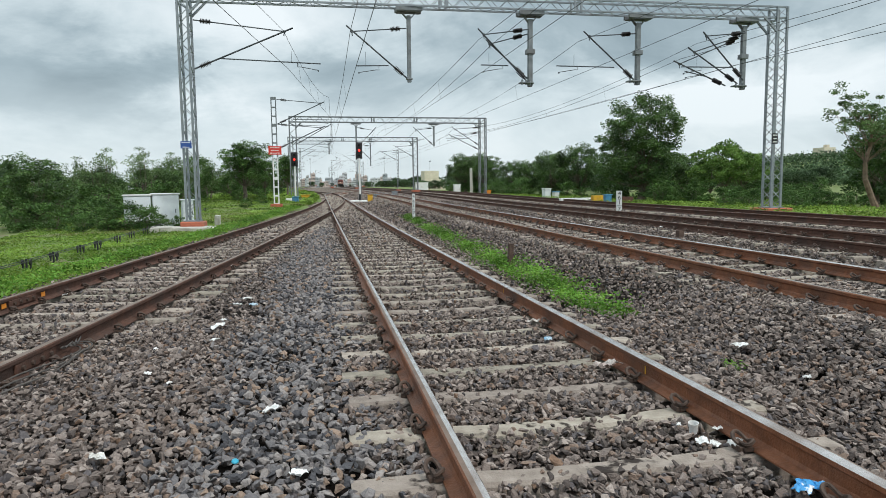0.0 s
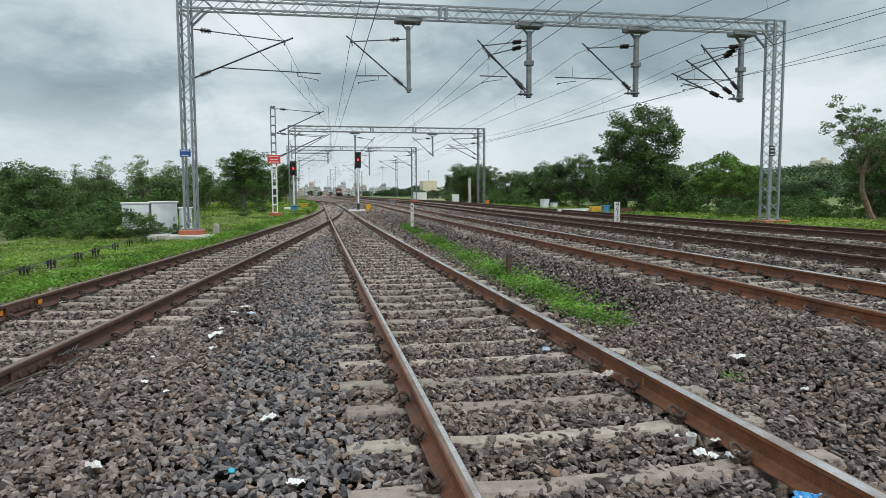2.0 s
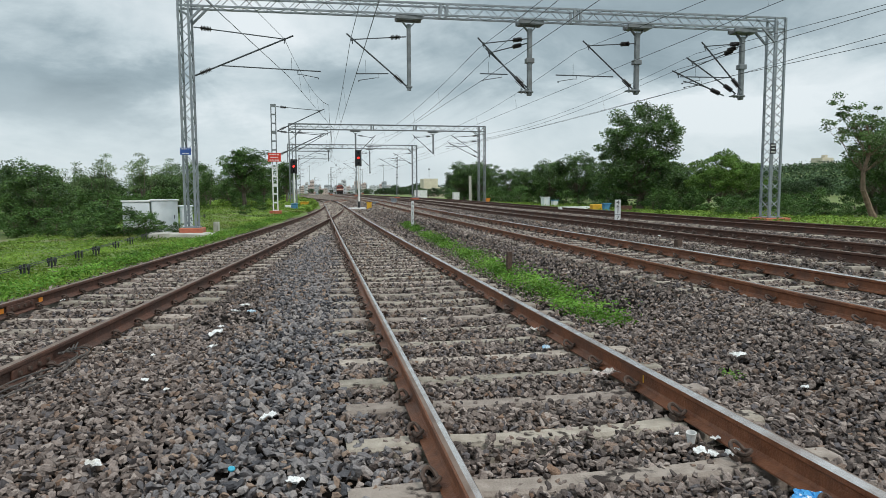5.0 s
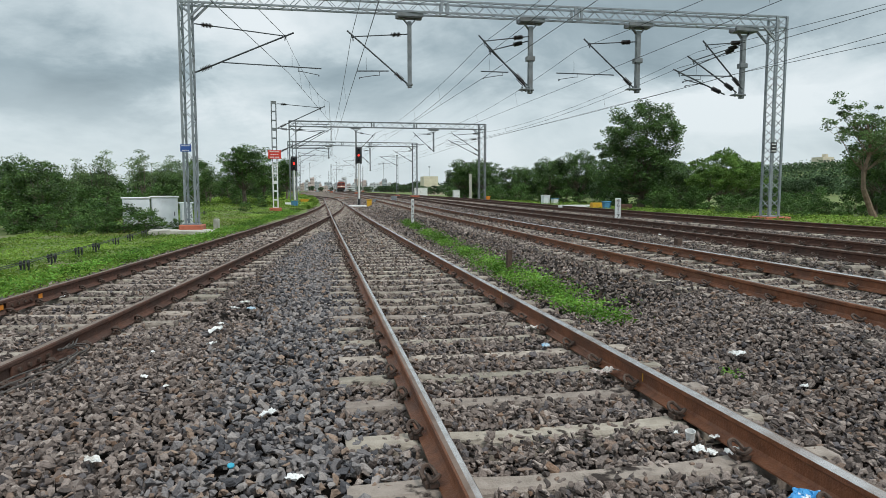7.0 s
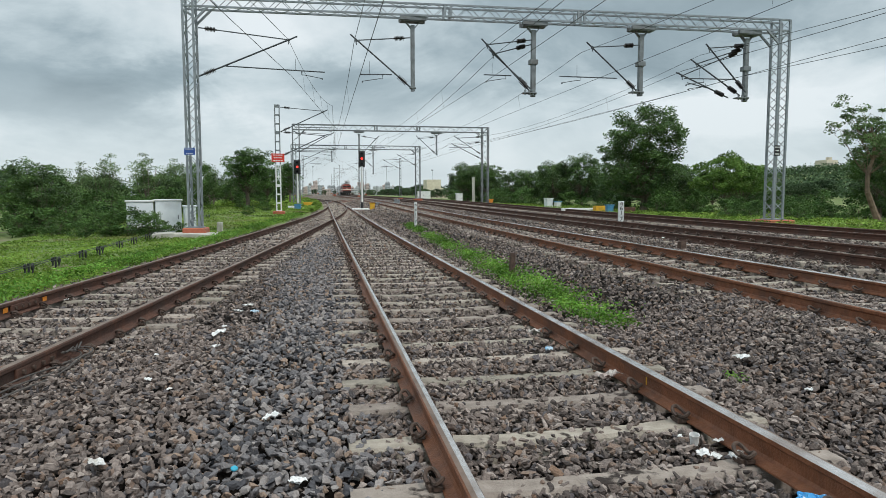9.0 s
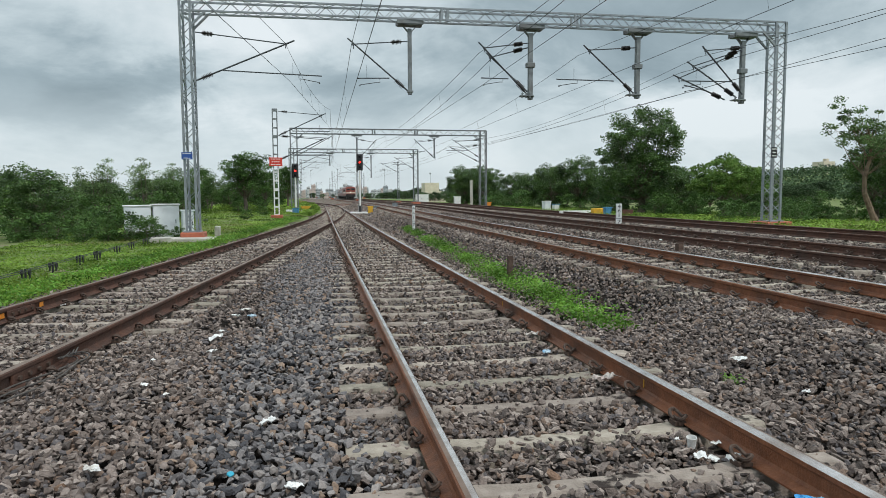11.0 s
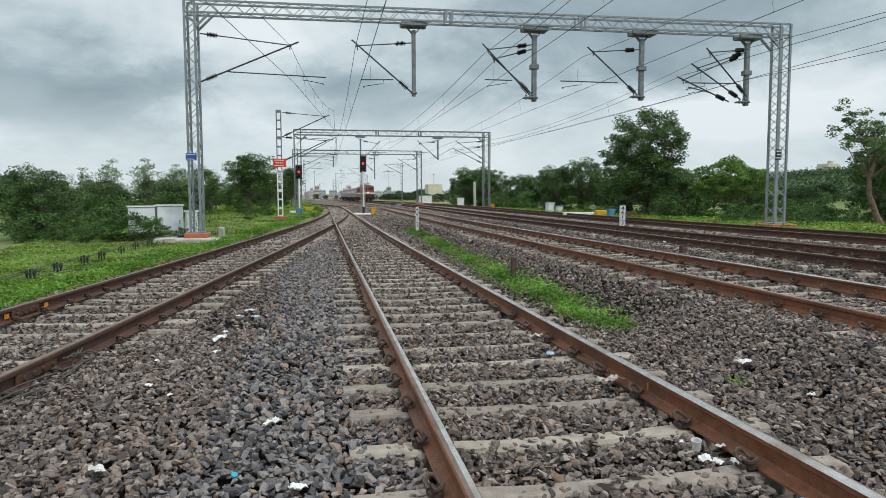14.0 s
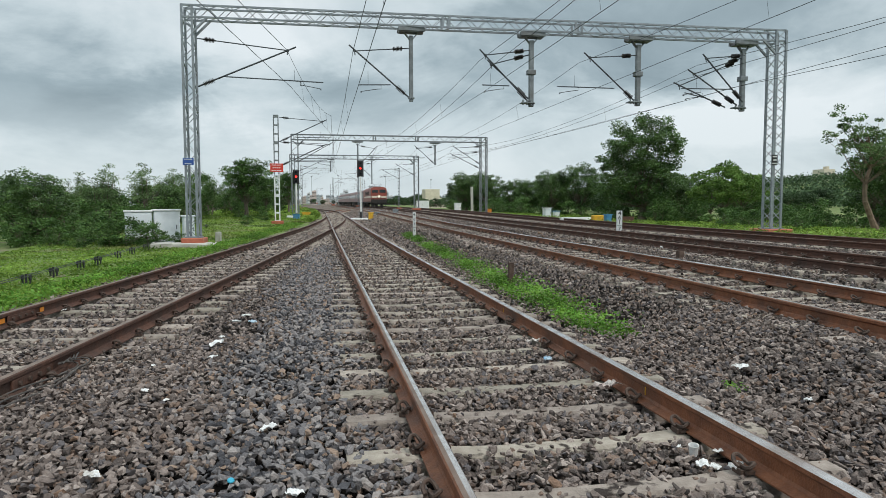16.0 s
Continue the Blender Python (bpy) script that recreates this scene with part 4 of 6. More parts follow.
single_mast(-2.72, 43, 0.35, 7.27, 1, "battened steel overhead mast with white lower part on a red plinth", 2, 0.28, 3.2, 3.0)
for x, y, b, tp, s in ((13.0, 108, 0.95, 7.7, -1), (-3.2, 118, 1.0, 8.6, 1), (8.55, 150, 1.4, 9.0, -1), (-6.5, 165, 1.5, 9.2, 1), (3.6, 185, 1.7, 9.3, 1),
                       (13.4, 200, 1.9, 9.4, -1), (-8.0, 240, 2.2, 9.6, 1), (4.0, 260, 2.3, 9.8, 1), (16.5, 290, 2.5, 10, -1), (-1.5, 320, 2.6, 10, 1), (8.6, 360, 2.7, 10, -1)):
    single_mast(x, y, b, tp, s, "distant battened steel overhead mast", 1, 0.26)

plate("warning_board", -2.70, 42.72, 3.89, 0.80, 0.54, RED_BOARD, 3, "red enamel board with white lettering on the mast")


# ---- wires ----
def wire(name, pts, r=0.011, label="overhead wire", droppers=None):
    """A wire through pts, each span sagging a little; droppers hang from it to a second line."""
    t = thing(name, 0, 0, 0, 0, label, "overhead wire", "overhead wires")
    bm = bmesh.new()
    path = []
    for (a, b, sag) in zip(pts, pts[1:], [p[3] if len(p) > 3 else 0 for p in pts]):
        n = 14 if sag else 2
        for i in range(n):
            f = i / n
            path.append((a[0] + (b[0] - a[0]) * f, a[1] + (b[1] - a[1]) * f, a[2] + (b[2] - a[2]) * f - sag * 4 * f * (1 - f)))
    path.append(pts[-1][:3])
    tube(bm, path, r, 4)
    part("conductor", bm, WIRE, t)
    if droppers:
        for (x, y, z0, x1, z1) in droppers:
            bm = bmesh.new()
            rod(bm, (x, y, z0), (x1, y, z1), 0.004, seg=4)
            part("dropper", bm, WIRE, t)
    return t


def overhead(stations, mess_up=1.35, sag=0.6, r=0.0098):
    """Messenger, contact wire and droppers over one track, from station to station."""
    con, mes, drops = [], [], []
    for i, (y, x, z) in enumerate(stations):
        con.append((x, y, z))
        mes.append((x - 0.12, y, z + mess_up, sag))
    for (a, b) in zip(con, con[1:]):
        n = 5
        for k in range(1, n):
            f = k / n
            x, y, z = (a[j] + (b[j] - a[j]) * f for j in range(3))
            drops.append((x - 0.12, y, z + mess_up - sag * 4 * f * (1 - f), x, z))
    wire("contact_wire", con, r, "taut contact wire over the track")
    wire("messenger_wire", mes, r, "sagging messenger wire with droppers over the track", drops)


overhead([(-28, 1.4, 5.75), (24.6, 1.4, 5.74), (64, 1.5, 6.0), (89, 1.7, 6.1), (118, 4.0, 6.3), (185, 5.6, 6.8), (260, 5.0, 7.2)], 1.45, 0.6)
overhead([(-28, -9.0, 5.85), (25.0, -1.0, 5.88), (43, 0.9, 5.95), (64, 1.4, 6.05), (89, 1.6, 6.2), (118, -0.2, 6.4), (165, -3.6, 6.8), (240, -5.0, 7.2)], 1.35, 0.5)
overhead([(-28, 6.5, 5.8), (24.35, 6.2, 5.80), (64, 5.7, 6.05), (89, 6.1, 6.2), (150, 6.2, 6.6), (260, 5.0, 7.2)], 1.2, 0.5)
overhead([(-28, 11.4, 5.85), (24.1, 10.1, 5.8), (64, 9.8, 6.05), (108, 10.2, 6.3), (200, 9.5, 6.9), (290, 9.6, 7.4)], 1.2, 0.8)
overhead([(-28, 17.0, 5.9), (23.9, 15.05, 5.8), (64, 13.6, 6.05), (108, 13.8, 6.3), (200, 13.6, 6.9)], 1.25, 0.9)
wire("feeder_wire", [(5.2, -28, 7.8, 0.7), (6.6, 24.3, 6.85, 0.6), (6.3, 64, 7.1, 0.4), (4.2, 118, 7.4)], 0.0105, "bare feeder wire slanting over the tracks")
wire("feeder_wire", [(17.6, -28, 8.0, 0.7), (14.2, 23.9, 6.42, 0.7), (13.0, 64, 6.7, 0.4), (12.0, 108, 7.2)], 0.0105, "bare feeder wire slanting over the tracks")
wire("feeder_wire", [(22.5, -28, 6.3, 0.3), (15.6, 22.5, 5.95, 0.2), (13.2, 64, 6.3)], 0.0105, "bare feeder wire slanting over the tracks")


# ---- signals ----
RED_GLOW = mat("red_signal_lens", (0.6, 0.02, 0.02), (0.7, 0.03, 0.03), 5, 0.2, 0, 0, glow=((1.0, 0.03, 0.02), 3.5))
DARK_LENS = mat("dark_signal_lens", (0.012, 0.012, 0.014), (0.02, 0.02, 0.022), 5, 0.12, 0, 0)


def colour_signal(x, y, base, head_top, head_h, lit, label):
    """A colour light signal: black head with hoods on a pole, white and black base."""
    t = thing("colour_light_signal", x, y, base, 0, label, "railway signal", "colour light signals")
    H = head_top - base
    bm = bmesh.new()
    rod(bm, (0, 0, 0.5), (0, 0, H - head_h), 0.075, seg=12)
    part("pole", bm, WHITE_PAINT, t)
    bm = bmesh.new()
    rod(bm, (0, 0, -0.3), (0, 0, 0.5), 0.11, seg=12)
    part("pole_foot", bm, BLACK_PAINT, t)
    bm = bmesh.new()
    box(bm, 0, 0, H - head_h / 2, 0.42, 0.22, head_h, 0.05)
    box(bm, 0, 0.02, H - head_h / 2, 0.56, 0.02, head_h + 0.1, 0.008)
    head = part("signal_head", bm, BLACK_PAINT, t)
    n = 3
    for i in range(n):
        z = H - head_h * (i + 0.5) / n
        bm = bmesh.new()
        rod(bm, (0, -0.112, z), (0, -0.13, z), 0.088, seg=16)
        part("lens", bm, RED_GLOW if i == lit else DARK_LENS, head, "glowing red lens" if i == lit else "unlit lens")
        bm = bmesh.new()
        for k in range(9):
            a0, a1 = math.pi * (k / 9), math.pi * ((k + 1) / 9)
            c = [(0.14 * math.cos(a), z + 0.14 * math.sin(a)) for a in (a0, a1)]
            vs = [bm.verts.new((c[0][0], -0.11, c[0][1])), bm.verts.new((c[1][0], -0.11, c[1][1])), bm.verts.new((c[1][0], -0.33, c[1][1])), bm.verts.new((c[0][0], -0.33, c[0][1]))]
            bm.faces.new(vs)
        bmesh.ops.remove_doubles(bm, verts=bm.verts[:], dist=0.001)
        bmesh.ops.solidify(bm, geom=bm.faces[:], thickness=0.008)
        part("hood", bm, BLACK_PAINT, head)
    bm = bmesh.new()
    for k in range(int((H - head_h) / 0.35)):
        rod(bm, (-0.16, 0.14, 0.3 + k * 0.35), (0.16, 0.14, 0.3 + k * 0.35), 0.012, seg=5)
    for s in (-0.16, 0.16):
        rod(bm, (s, 0.14, -0.2), (s, 0.14, H - head_h), 0.016, seg=5)
    part("ladder", bm, GALV, t)
    return t


colour_signal(-2.05, 58, 0.30, 4.55, 1.15, 1, "three lens signal with black head showing red on a white pole")
colour_signal(3.55, 58, 0.40, 5.42, 1.35, 1, "tall three lens signal showing red on a white pole")
bm = bmesh.new()
box(bm, 0, 0, 0, 1.5, 1.5, 0.16, 0.03)
slab = part("signal_foundation", bm, WHITE_PAINT, None)
slab.matrix_basis = pose(3.4, 58, 0.27)
tagged(slab, "whitewashed concrete slab under the signal pole", "foundation")


# ---- lineside cabinets, boxes, posts ----
def cabinet(name, x, y, z, w, d, h, rz, doors, material, label, roof=None, legs=0.0, category="equipment cabinet"):
    """A sheet metal cabinet with doors, hinges, handle and an overhanging roof."""
    t = thing(name, x, y, z, rz, label, category)
    bm = bmesh.new()
    box(bm, 0, 0, h / 2 + legs - 0.05, w, d, h + 0.1, 0.015)
    body = part("body", bm, material, t)
    bm = bmesh.new()
    box(bm, 0, 0, h + legs + 0.03, w + 0.1, d + 0.1, 0.06, 0.015)
    part("roof", bm, roof or material, t)
    for i in range(doors):
        dw = w / doors
        cx = -w / 2 + dw * (i + 0.5)
        bm = bmesh.new()
        box(bm, cx, -d / 2 - 0.012, h / 2 + legs, dw - 0.05, 0.022, h - 0.08, 0.006)
        dr = part("door", bm, material, t)
        bm = bmesh.new()
        box(bm, cx + dw * 0.36, -d / 2 - 0.035, h / 2 + legs, 0.03, 0.03, 0.16, 0.006)
        part("handle", bm, DARK_STEEL, dr)
    if legs:
        for sx in (-1, 1):
            bm = bmesh.new()
            box(bm, sx * (w / 2 - 0.08), 0, legs / 2 - 0.1, 0.08, d * 0.8, legs + 0.3)
            part("leg", bm, OLD_CONCRETE, t)
    return t


ALU = mat("weathered_aluminium", (0.70, 0.735, 0.77), (0.82, 0.85, 0.875), 3, 0.55, 0.1, 0.08, 30, (0.40, 0.41, 0.42), 1.2, (0.5, 0.8))
YELLOW = mat("yellow_paint", (0.60, 0.33, 0.02), (0.72, 0.42, 0.04), 6, 0.6, 0, 0.1, 30, (0.40, 0.24, 0.06), 3, (0.55, 0.8))
ORANGE = mat("orange_paint", (0.70, 0.22, 0.02), (0.80, 0.30, 0.04), 6, 0.6, 0, 0.1, 30, (0.45, 0.18, 0.06), 3, (0.55, 0.8))
BLUE_BOX = mat("blue_paint", (0.05, 0.20, 0.36), (0.09, 0.28, 0.45), 6, 0.6, 0, 0.1, 30, (0.12, 0.20, 0.26), 3, (0.55, 0.8))
cabinet("equipment_cabinet", -7.0, 27.0, 0.02, 0.95, 0.8, 1.22, 16, 1, ALU, "silver sheet metal equipment cabinet standing in the grass", WHITE_PAINT)
cabinet("equipment_cabinet", -6.02, 27.25, 0.02, 0.95, 0.8, 1.26, 16, 1, ALU, "taller silver sheet metal equipment cabinet beside the first", WHITE_PAINT)
cabinet("equipment_cabinet", -5.42, 28.4, 0.02, 0.45, 0.5, 1.0, 16, 1, ALU, "narrow silver cabinet behind the larger ones")
cabinet("relay_box", 16.45, 77, 0.55, 0.75, 0.6, 1.15, 0, 1, WHITE_PAINT, "white lineside relay box", WHITE_PAINT)
cabinet("relay_box", 17.6, 112, 0.9, 2.2, 1.0, 1.3, 0, 2, WHITE_PAINT, "wide white lineside hut far off", WHITE_PAINT)
cabinet("relay_box", 18.1, 50, 0.42, 0.55, 0.5, 0.78, 8, 1, ALU, "grey white junction box by the trees", WHITE_PAINT)
cabinet("relay_box", 18.75, 49.6, 0.40, 0.45, 0.4, 0.55, 8, 1, WHITE_PAINT, "small white junction box by the trees", BLUE_BOX)
cabinet("location_box", 17.6, 37.6, 0.35, 0.42, 0.3, 0.5, 4, 1, BLUE_BOX, "small blue location box near the outer line", BLUE_BOX)
cabinet("location_box", -1.86, 52, 0.22, 0.5, 0.4, 0.55, 0, 1, BLUE_BOX, "small blue location box in the grass", BLUE_BOX)
cabinet("point_machine_box", 4.44, 58, 0.18, 0.42, 0.4, 0.6, 0, 1, YELLOW, "yellow painted lineside box on the ballast", YELLOW)
cabinet("point_machine_box", -1.16, 56, 0.42, 0.7, 0.5, 0.45, 0, 1, YELLOW, "yellow painted box beside the points", YELLOW)
cabinet("point_machine_box", 17.5, 66, 0.4, 0.4, 0.4, 0.62, 0, 1, ORANGE, "orange painted box at the portal foot", ORANGE)
cabinet("point_machine_box", 5.7, 66, 0.42, 0.5, 0.4, 0.32, 0, 1, GALV, "grey point motor box between the tracks", GALV)
cabinet("point_machine_box", 8.5, 74, 0.62, 0.6, 0.4, 0.36, 0, 1, GALV, "grey point motor box between the tracks", GALV)


def low_wall(x, y, z, l, d, h, rz, material, label, name="concrete_slab"):
    bm = bmesh.new()
    box(bm, 0, 0, h / 2 - 0.1, l, d, h + 0.2, 0.03)
    for v in bm.verts:
        v.co += Vector((random.uniform(-0.02, 0.02), random.uniform(-0.02, 0.02), random.uniform(-0.015, 0.015)))
    ob = part(name, bm, material, None)
    ob.matrix_basis = pose(x, y, z, 0, 0, rz)
    return tagged(ob, label, "concrete slab")


low_wall(-4.75, 24.6, -0.08, 2.0, 1.3, 0.20, 3, OLD_CONCRETE, "cracked pale concrete slab round the portal foot")
low_wall(-5.55, 24.3, -0.10, 0.7, 1.2, 0.26, 12, OLD_CONCRETE, "tilted pale concrete block beside the slab")
low_wall(15.9, 66, 0.36, 3.2, 0.5, 0.25, 0, WHITE_PAINT, "whitewashed low kerb at the portal foot")
low_wall(18.2, 23.5, 0.10, 2.6, 1.6, 0.16, 0, OLD_CONCRETE, "pale concrete slab round the portal foot")
low_wall(-2.05, 54, 0.36, 1.3, 0.2, 0.3, 0, WHITE_PAINT, "whitewashed low board beside the signal")
low_wall(16.46, 40.0, 0.40, 2.2, 0.3, 0.26, 6, WHITE_PAINT, "whitewashed kerb stone by the outer line")
low_wall(17.41, 38.6, 0.40, 0.75, 0.4, 0.42, 6, YELLOW, "yellow painted kerb stone by the outer line")
# a low dark red shape of unknown use, built as a plain box
low_wall(18.79, 37.4, 0.38, 0.8, 0.3, 0.36, 4, DULL_RUST, "low dark red box by the outer line", "steel_crate")


def text_mesh(s, size):
    cu = bpy.data.curves.new("digit", "FONT")
    cu.body, cu.size, cu.extrude, cu.align_x, cu.align_y, cu.resolution_u = s, size, 0.002, "CENTER", "CENTER", 2
    ob = bpy.data.objects.new("digit", cu)
    scene.collection.objects.link(ob)
    bpy.context.view_layer.update()
    me = bpy.data.meshes.new_from_object(ob.evaluated_get(bpy.context.evaluated_depsgraph_get()))
    bpy.data.objects.remove(ob)
    return me


def marker(x, y, z, h, w, label, rz=0):
    """A whitewashed kilometre post with black digits one above the other."""
    t = thing("kilometre_post", x, y, z, rz, label, "marker post", "kilometre posts")
    bm = bmesh.new()
    box(bm, 0, 0, h / 2 - 0.15, w, 0.09, h + 0.3, 0.015)
    part("post", bm, WHITE_PAINT, t)
    for i, s in enumerate("4617"):
        me = text_mesh(s, min(h * 0.25, w * 1.35))
        me.materials.append(BLACK_PAINT)
        ob = new("digit", me)
        ob.parent = t
        ob.matrix_basis = pose(0, -0.049, h * (0.88 - 0.2 * i - (0.1 if i == 3 else 0)), 90, 0, 0) @ Matrix.Diagonal((1.25, 1, 1, 1))
    bm = bmesh.new()
    box(bm, 0, -0.048, h * 0.335, w * 0.95, 0.006, 0.014)
    part("dividing_bar", bm, BLACK_PAINT, t)
    return t


marker(4.18, 29, 0.12, 1.06, 0.13, "white kilometre post with black digits on the ballast", -4)
marker(13.0, 26.6, 0.24, 0.98, 0.25, "white kilometre post with black digits between the lines", -10)
WOOD_POST = mat("brown_stub_post", (0.07, 0.045, 0.035), (0.13, 0.085, 0.065), 9, 0.9, 0, 0.5, 40)


def stub(x, y, z, h, w, material, label, name="stub_post"):
    bm = bmesh.new()
    box(bm, 0, 0, h / 2 - 0.1, w, w * 0.8, h + 0.2, 0.008)
    for v in bm.verts:
        v.co += Vector((random.uniform(-0.006, 0.006), random.uniform(-0.006, 0.006), random.uniform(-0.01, 0.01)))
    ob = part(name, bm, material, None)
    ob.matrix_basis = pose(x, y, z, random.uniform(-3, 3), random.uniform(-3, 3), random.uniform(-20, 20))
    return tagged(ob, label, "post")


stub(3.55, 11.8, -0.03, 0.42, 0.10, WOOD_POST, "short rusty brown stub post in the ballast")
stub(8.35, 13.9, 0.20, 0.19, 0.15, WOOD_POST, "low brown stub post between the lines")
stub(16.6, 70, 0.45, 3.05, 0.28, OLD_CONCRETE, "weathered grey concrete post near the relay box", "concrete_post")
stub(-4.05, 27.2, 0.0, 0.42, 0.2, OLD_CONCRETE, "grey concrete stub in the grass")

# the signal wire run beside the joining track
stakes = [(-5.45, 13.3), (-5.5, 14.7), (-5.55, 16.4), (-5.55, 17.6), (-5.6, 19.4), (-5.65, 21.0), (-5.7, 22.8), (-5.8, 28.8), (-5.85, 31.0), (-5.9, 33.4), (-5.95, 36.0), (-5.4, 11.8), (-5.35, 10.2)]
for x, y in stakes:
    z = float(land(x, y))
    t = thing("pulley_stake", x, y, z, random.uniform(-12, 12), "short black iron stake with wire pulleys in the grass", "pulley stake", "signal wire pulley stakes")
    bm = bmesh.new()
    box(bm, 0, 0, 0.03, 0.035, 0.02, 0.42)
    part("stake", bm, BLACK_PAINT, t)
    for k in (-0.06, 0.07):
        bm = bmesh.new()
        rod(bm, (k - 0.014, 0, 0.17), (k + 0.014, 0, 0.17), 0.055, seg=12)
        box(bm, k, 0, 0.13, 0.018, 0.05, 0.16)
        part("pulley", bm, BLACK_PAINT, t)
for dx in (-0.06, 0.07):
    run = sorted(stakes, key=lambda s: s[1])
    bm = bmesh.new()
    tube(bm, [(x + dx, y, float(land(x, y)) + 0.2) for x, y in run], 0.009, 4)
    tagged(part("signal_wire", bm, BLACK_PAINT, None), "thin black signal wire running over pulley stakes", "signal wire", "signal wires")


# ---- rail joints, loose cables, paint strokes ----
CABLE = mat("dusty_cable_sheath", (0.06, 0.052, 0.048), (0.12, 0.105, 0.095), 12, 0.8, 0, 0.2, 60)
for side, y in ((-1, 9.0), (1, 5.75)):
    x = float(left_x(y)) + side * GAUGE / 2
    for s in (-1, 1):
        t = thing("fishplate", x + s * 0.022, y, 0.09, -math.degrees(math.atan(0.09)), "rusty steel fishplate bolted over a rail joint", "fishplate", "fishplates")
        bm = bmesh.new()
        box(bm, 0, 0, 0, 0.022, 0.62, 0.085, 0.006)
        part("bar", bm, DULL_RUST, t)
        for k in range(4):
            bm = bmesh.new()
            rod(bm, (s * 0.008, -0.22 + k * 0.147, 0), (s * 0.032, -0.22 + k * 0.147, 0), 0.02, seg=6)
            part("bolt", bm, CLIP, t)
for k in range(3):
    bm = bmesh.new()
    run = [(float(left_x(y)) + 0.98 + 0.05 * k + 0.05 * math.sin(y * 2.2 + k), y, 0.055 + 0.015 * math.sin(y * 5 + k)) for y in np.linspace(4.0 + 0.2 * k, 6.05, 16)]
    x, y, z = run[-1]
    run += [(x - 0.02 + 0.07 * math.sin(a), y + 0.10 - 0.11 * math.cos(a) + 0.02 * k, z + 0.012 * a) for a in np.linspace(0.4, 6.2, 12)]
    run += [(float(left_x(y + 0.3)) + 0.91, y + 0.3 + 0.1 * k, 0.10)]
    tube(bm, run, 0.007, 6)
    tagged(part("bonding_cable", bm, CABLE, None), "loose grey brown bonding cable coiled beside the rail joint", "cable", "bonding cables")
for x, y in ((2.385 - 0.0105, 4.38), (0.64 + 0.0105, 3.2), (2.385 - 0.0105, 8.2)):
    bm = bmesh.new()
    box(bm, 0, 0, 0, 0.003, 0.012, 0.06)
    ob = part("paint_stroke", bm, YELLOW, None)
    ob.matrix_basis = pose(x, y, 0.09)
    tagged(ob, "short yellow paint stroke on the rail web", "paint mark", "paint marks")
for y in (9.5, 8.6):
    bm = bmesh.new()
    box(bm, 0, 0, 0, 0.004, 0.10, 0.06)
    ob = part("paint_patch", bm, ORANGE, None)
    ob.matrix_basis = pose(float(left_x(y)) - 0.87 + 0.0135, y, 0.088, 0, 0, -5.1)
    tagged(ob, "orange paint patch on the rail web", "paint mark", "paint marks")


# ---- trees and plants ----
LEAF_DARK = mat("dark_green_leaves", (0.028, 0.058, 0.016), (0.116, 0.209, 0.054), 1.1, 0.42, 0, 0, vary=0.2, spread=(0.36, 0.64), island=True, spec=0.4, through_light=0.14)
LEAF_MID = mat("mid_green_leaves", (0.032, 0.067, 0.017), (0.120, 0.216, 0.061), 1.1, 0.5, 0, 0, vary=0.2, spread=(0.36, 0.64), island=True, spec=0.15, through_light=0.14)
LEAF_LIGHT = mat("yellow_green_leaves", (0.056, 0.109, 0.022), (0.199, 0.325, 0.078), 1.1, 0.5, 0, 0, vary=0.2, spread=(0.36, 0.64), island=True, spec=0.15, through_light=0.3)
LEAF_GREY = mat("dusty_acacia_leaves", (0.054, 0.090, 0.035), (0.188, 0.280, 0.110), 1.1, 0.6, 0, 0, vary=0.2, spread=(0.36, 0.64), island=True, spec=0.15, through_light=0.14)
WEED = mat("bright_weed_leaves", (0.055, 0.125, 0.014), (0.21, 0.40, 0.065), 0.9, 0.5, 0, 0, vary=0.2, spread=(0.36, 0.64), island=True, spec=0.15, through_light=0.3)
GRASS = mat("meadow_grass_blades", (0.075, 0.130, 0.017), (0.275, 0.415, 0.078), 0.5, 0.6, 0, 0, vary=0.2, spread=(0.36, 0.64), island=True, spec=0.15, through_light=0.3,
            stain=(0.22, 0.20, 0.085), stain_scale=0.3, stain_edge=(0.58, 0.75))
FAR_LEAF = mat("hazy_distant_leaves", (0.034, 0.059, 0.027), (0.113, 0.177, 0.084), 0.15, 0.7, 0, 0, vary=0.2, spread=(0.36, 0.64), island=True, spec=0.2, through_light=0.2)
BARK = mat("grey_brown_bark", (0.10, 0.078, 0.06), (0.21, 0.17, 0.135), 6, 0.95, 0, 0.8, 18, (0.07, 0.055, 0.042), 1.5, (0.5, 0.75))
PALE_BARK = mat("pale_peeling_bark", (0.13, 0.085, 0.06), (0.27, 0.19, 0.14), 4, 0.95, 0, 0.8, 14, (0.12, 0.09, 0.07), 1.2, (0.5, 0.75))


def leaf_quads(rng, centres, sizes, flat=0.5, aspect=0.45):
    """Pointed leaf blades, four corners each, at the given places."""
    n = len(centres)
    d = rng.normal(size=(n, 3))
    d[:, 2] *= flat
    d /= np.linalg.norm(d, axis=1, keepdims=True)
    s = np.cross(d, rng.normal(size=(n, 3)))
    s /= np.linalg.norm(s, axis=1, keepdims=True)
    L = sizes[:, None]
    P = np.stack([centres - d * L * 0.5, centres + s * L * aspect * 0.5, centres + d * L * 0.5, centres - s * L * aspect * 0.5], 1)
    F = np.arange(n * 4).reshape(n, 4)
    return P.reshape(-1, 3), F


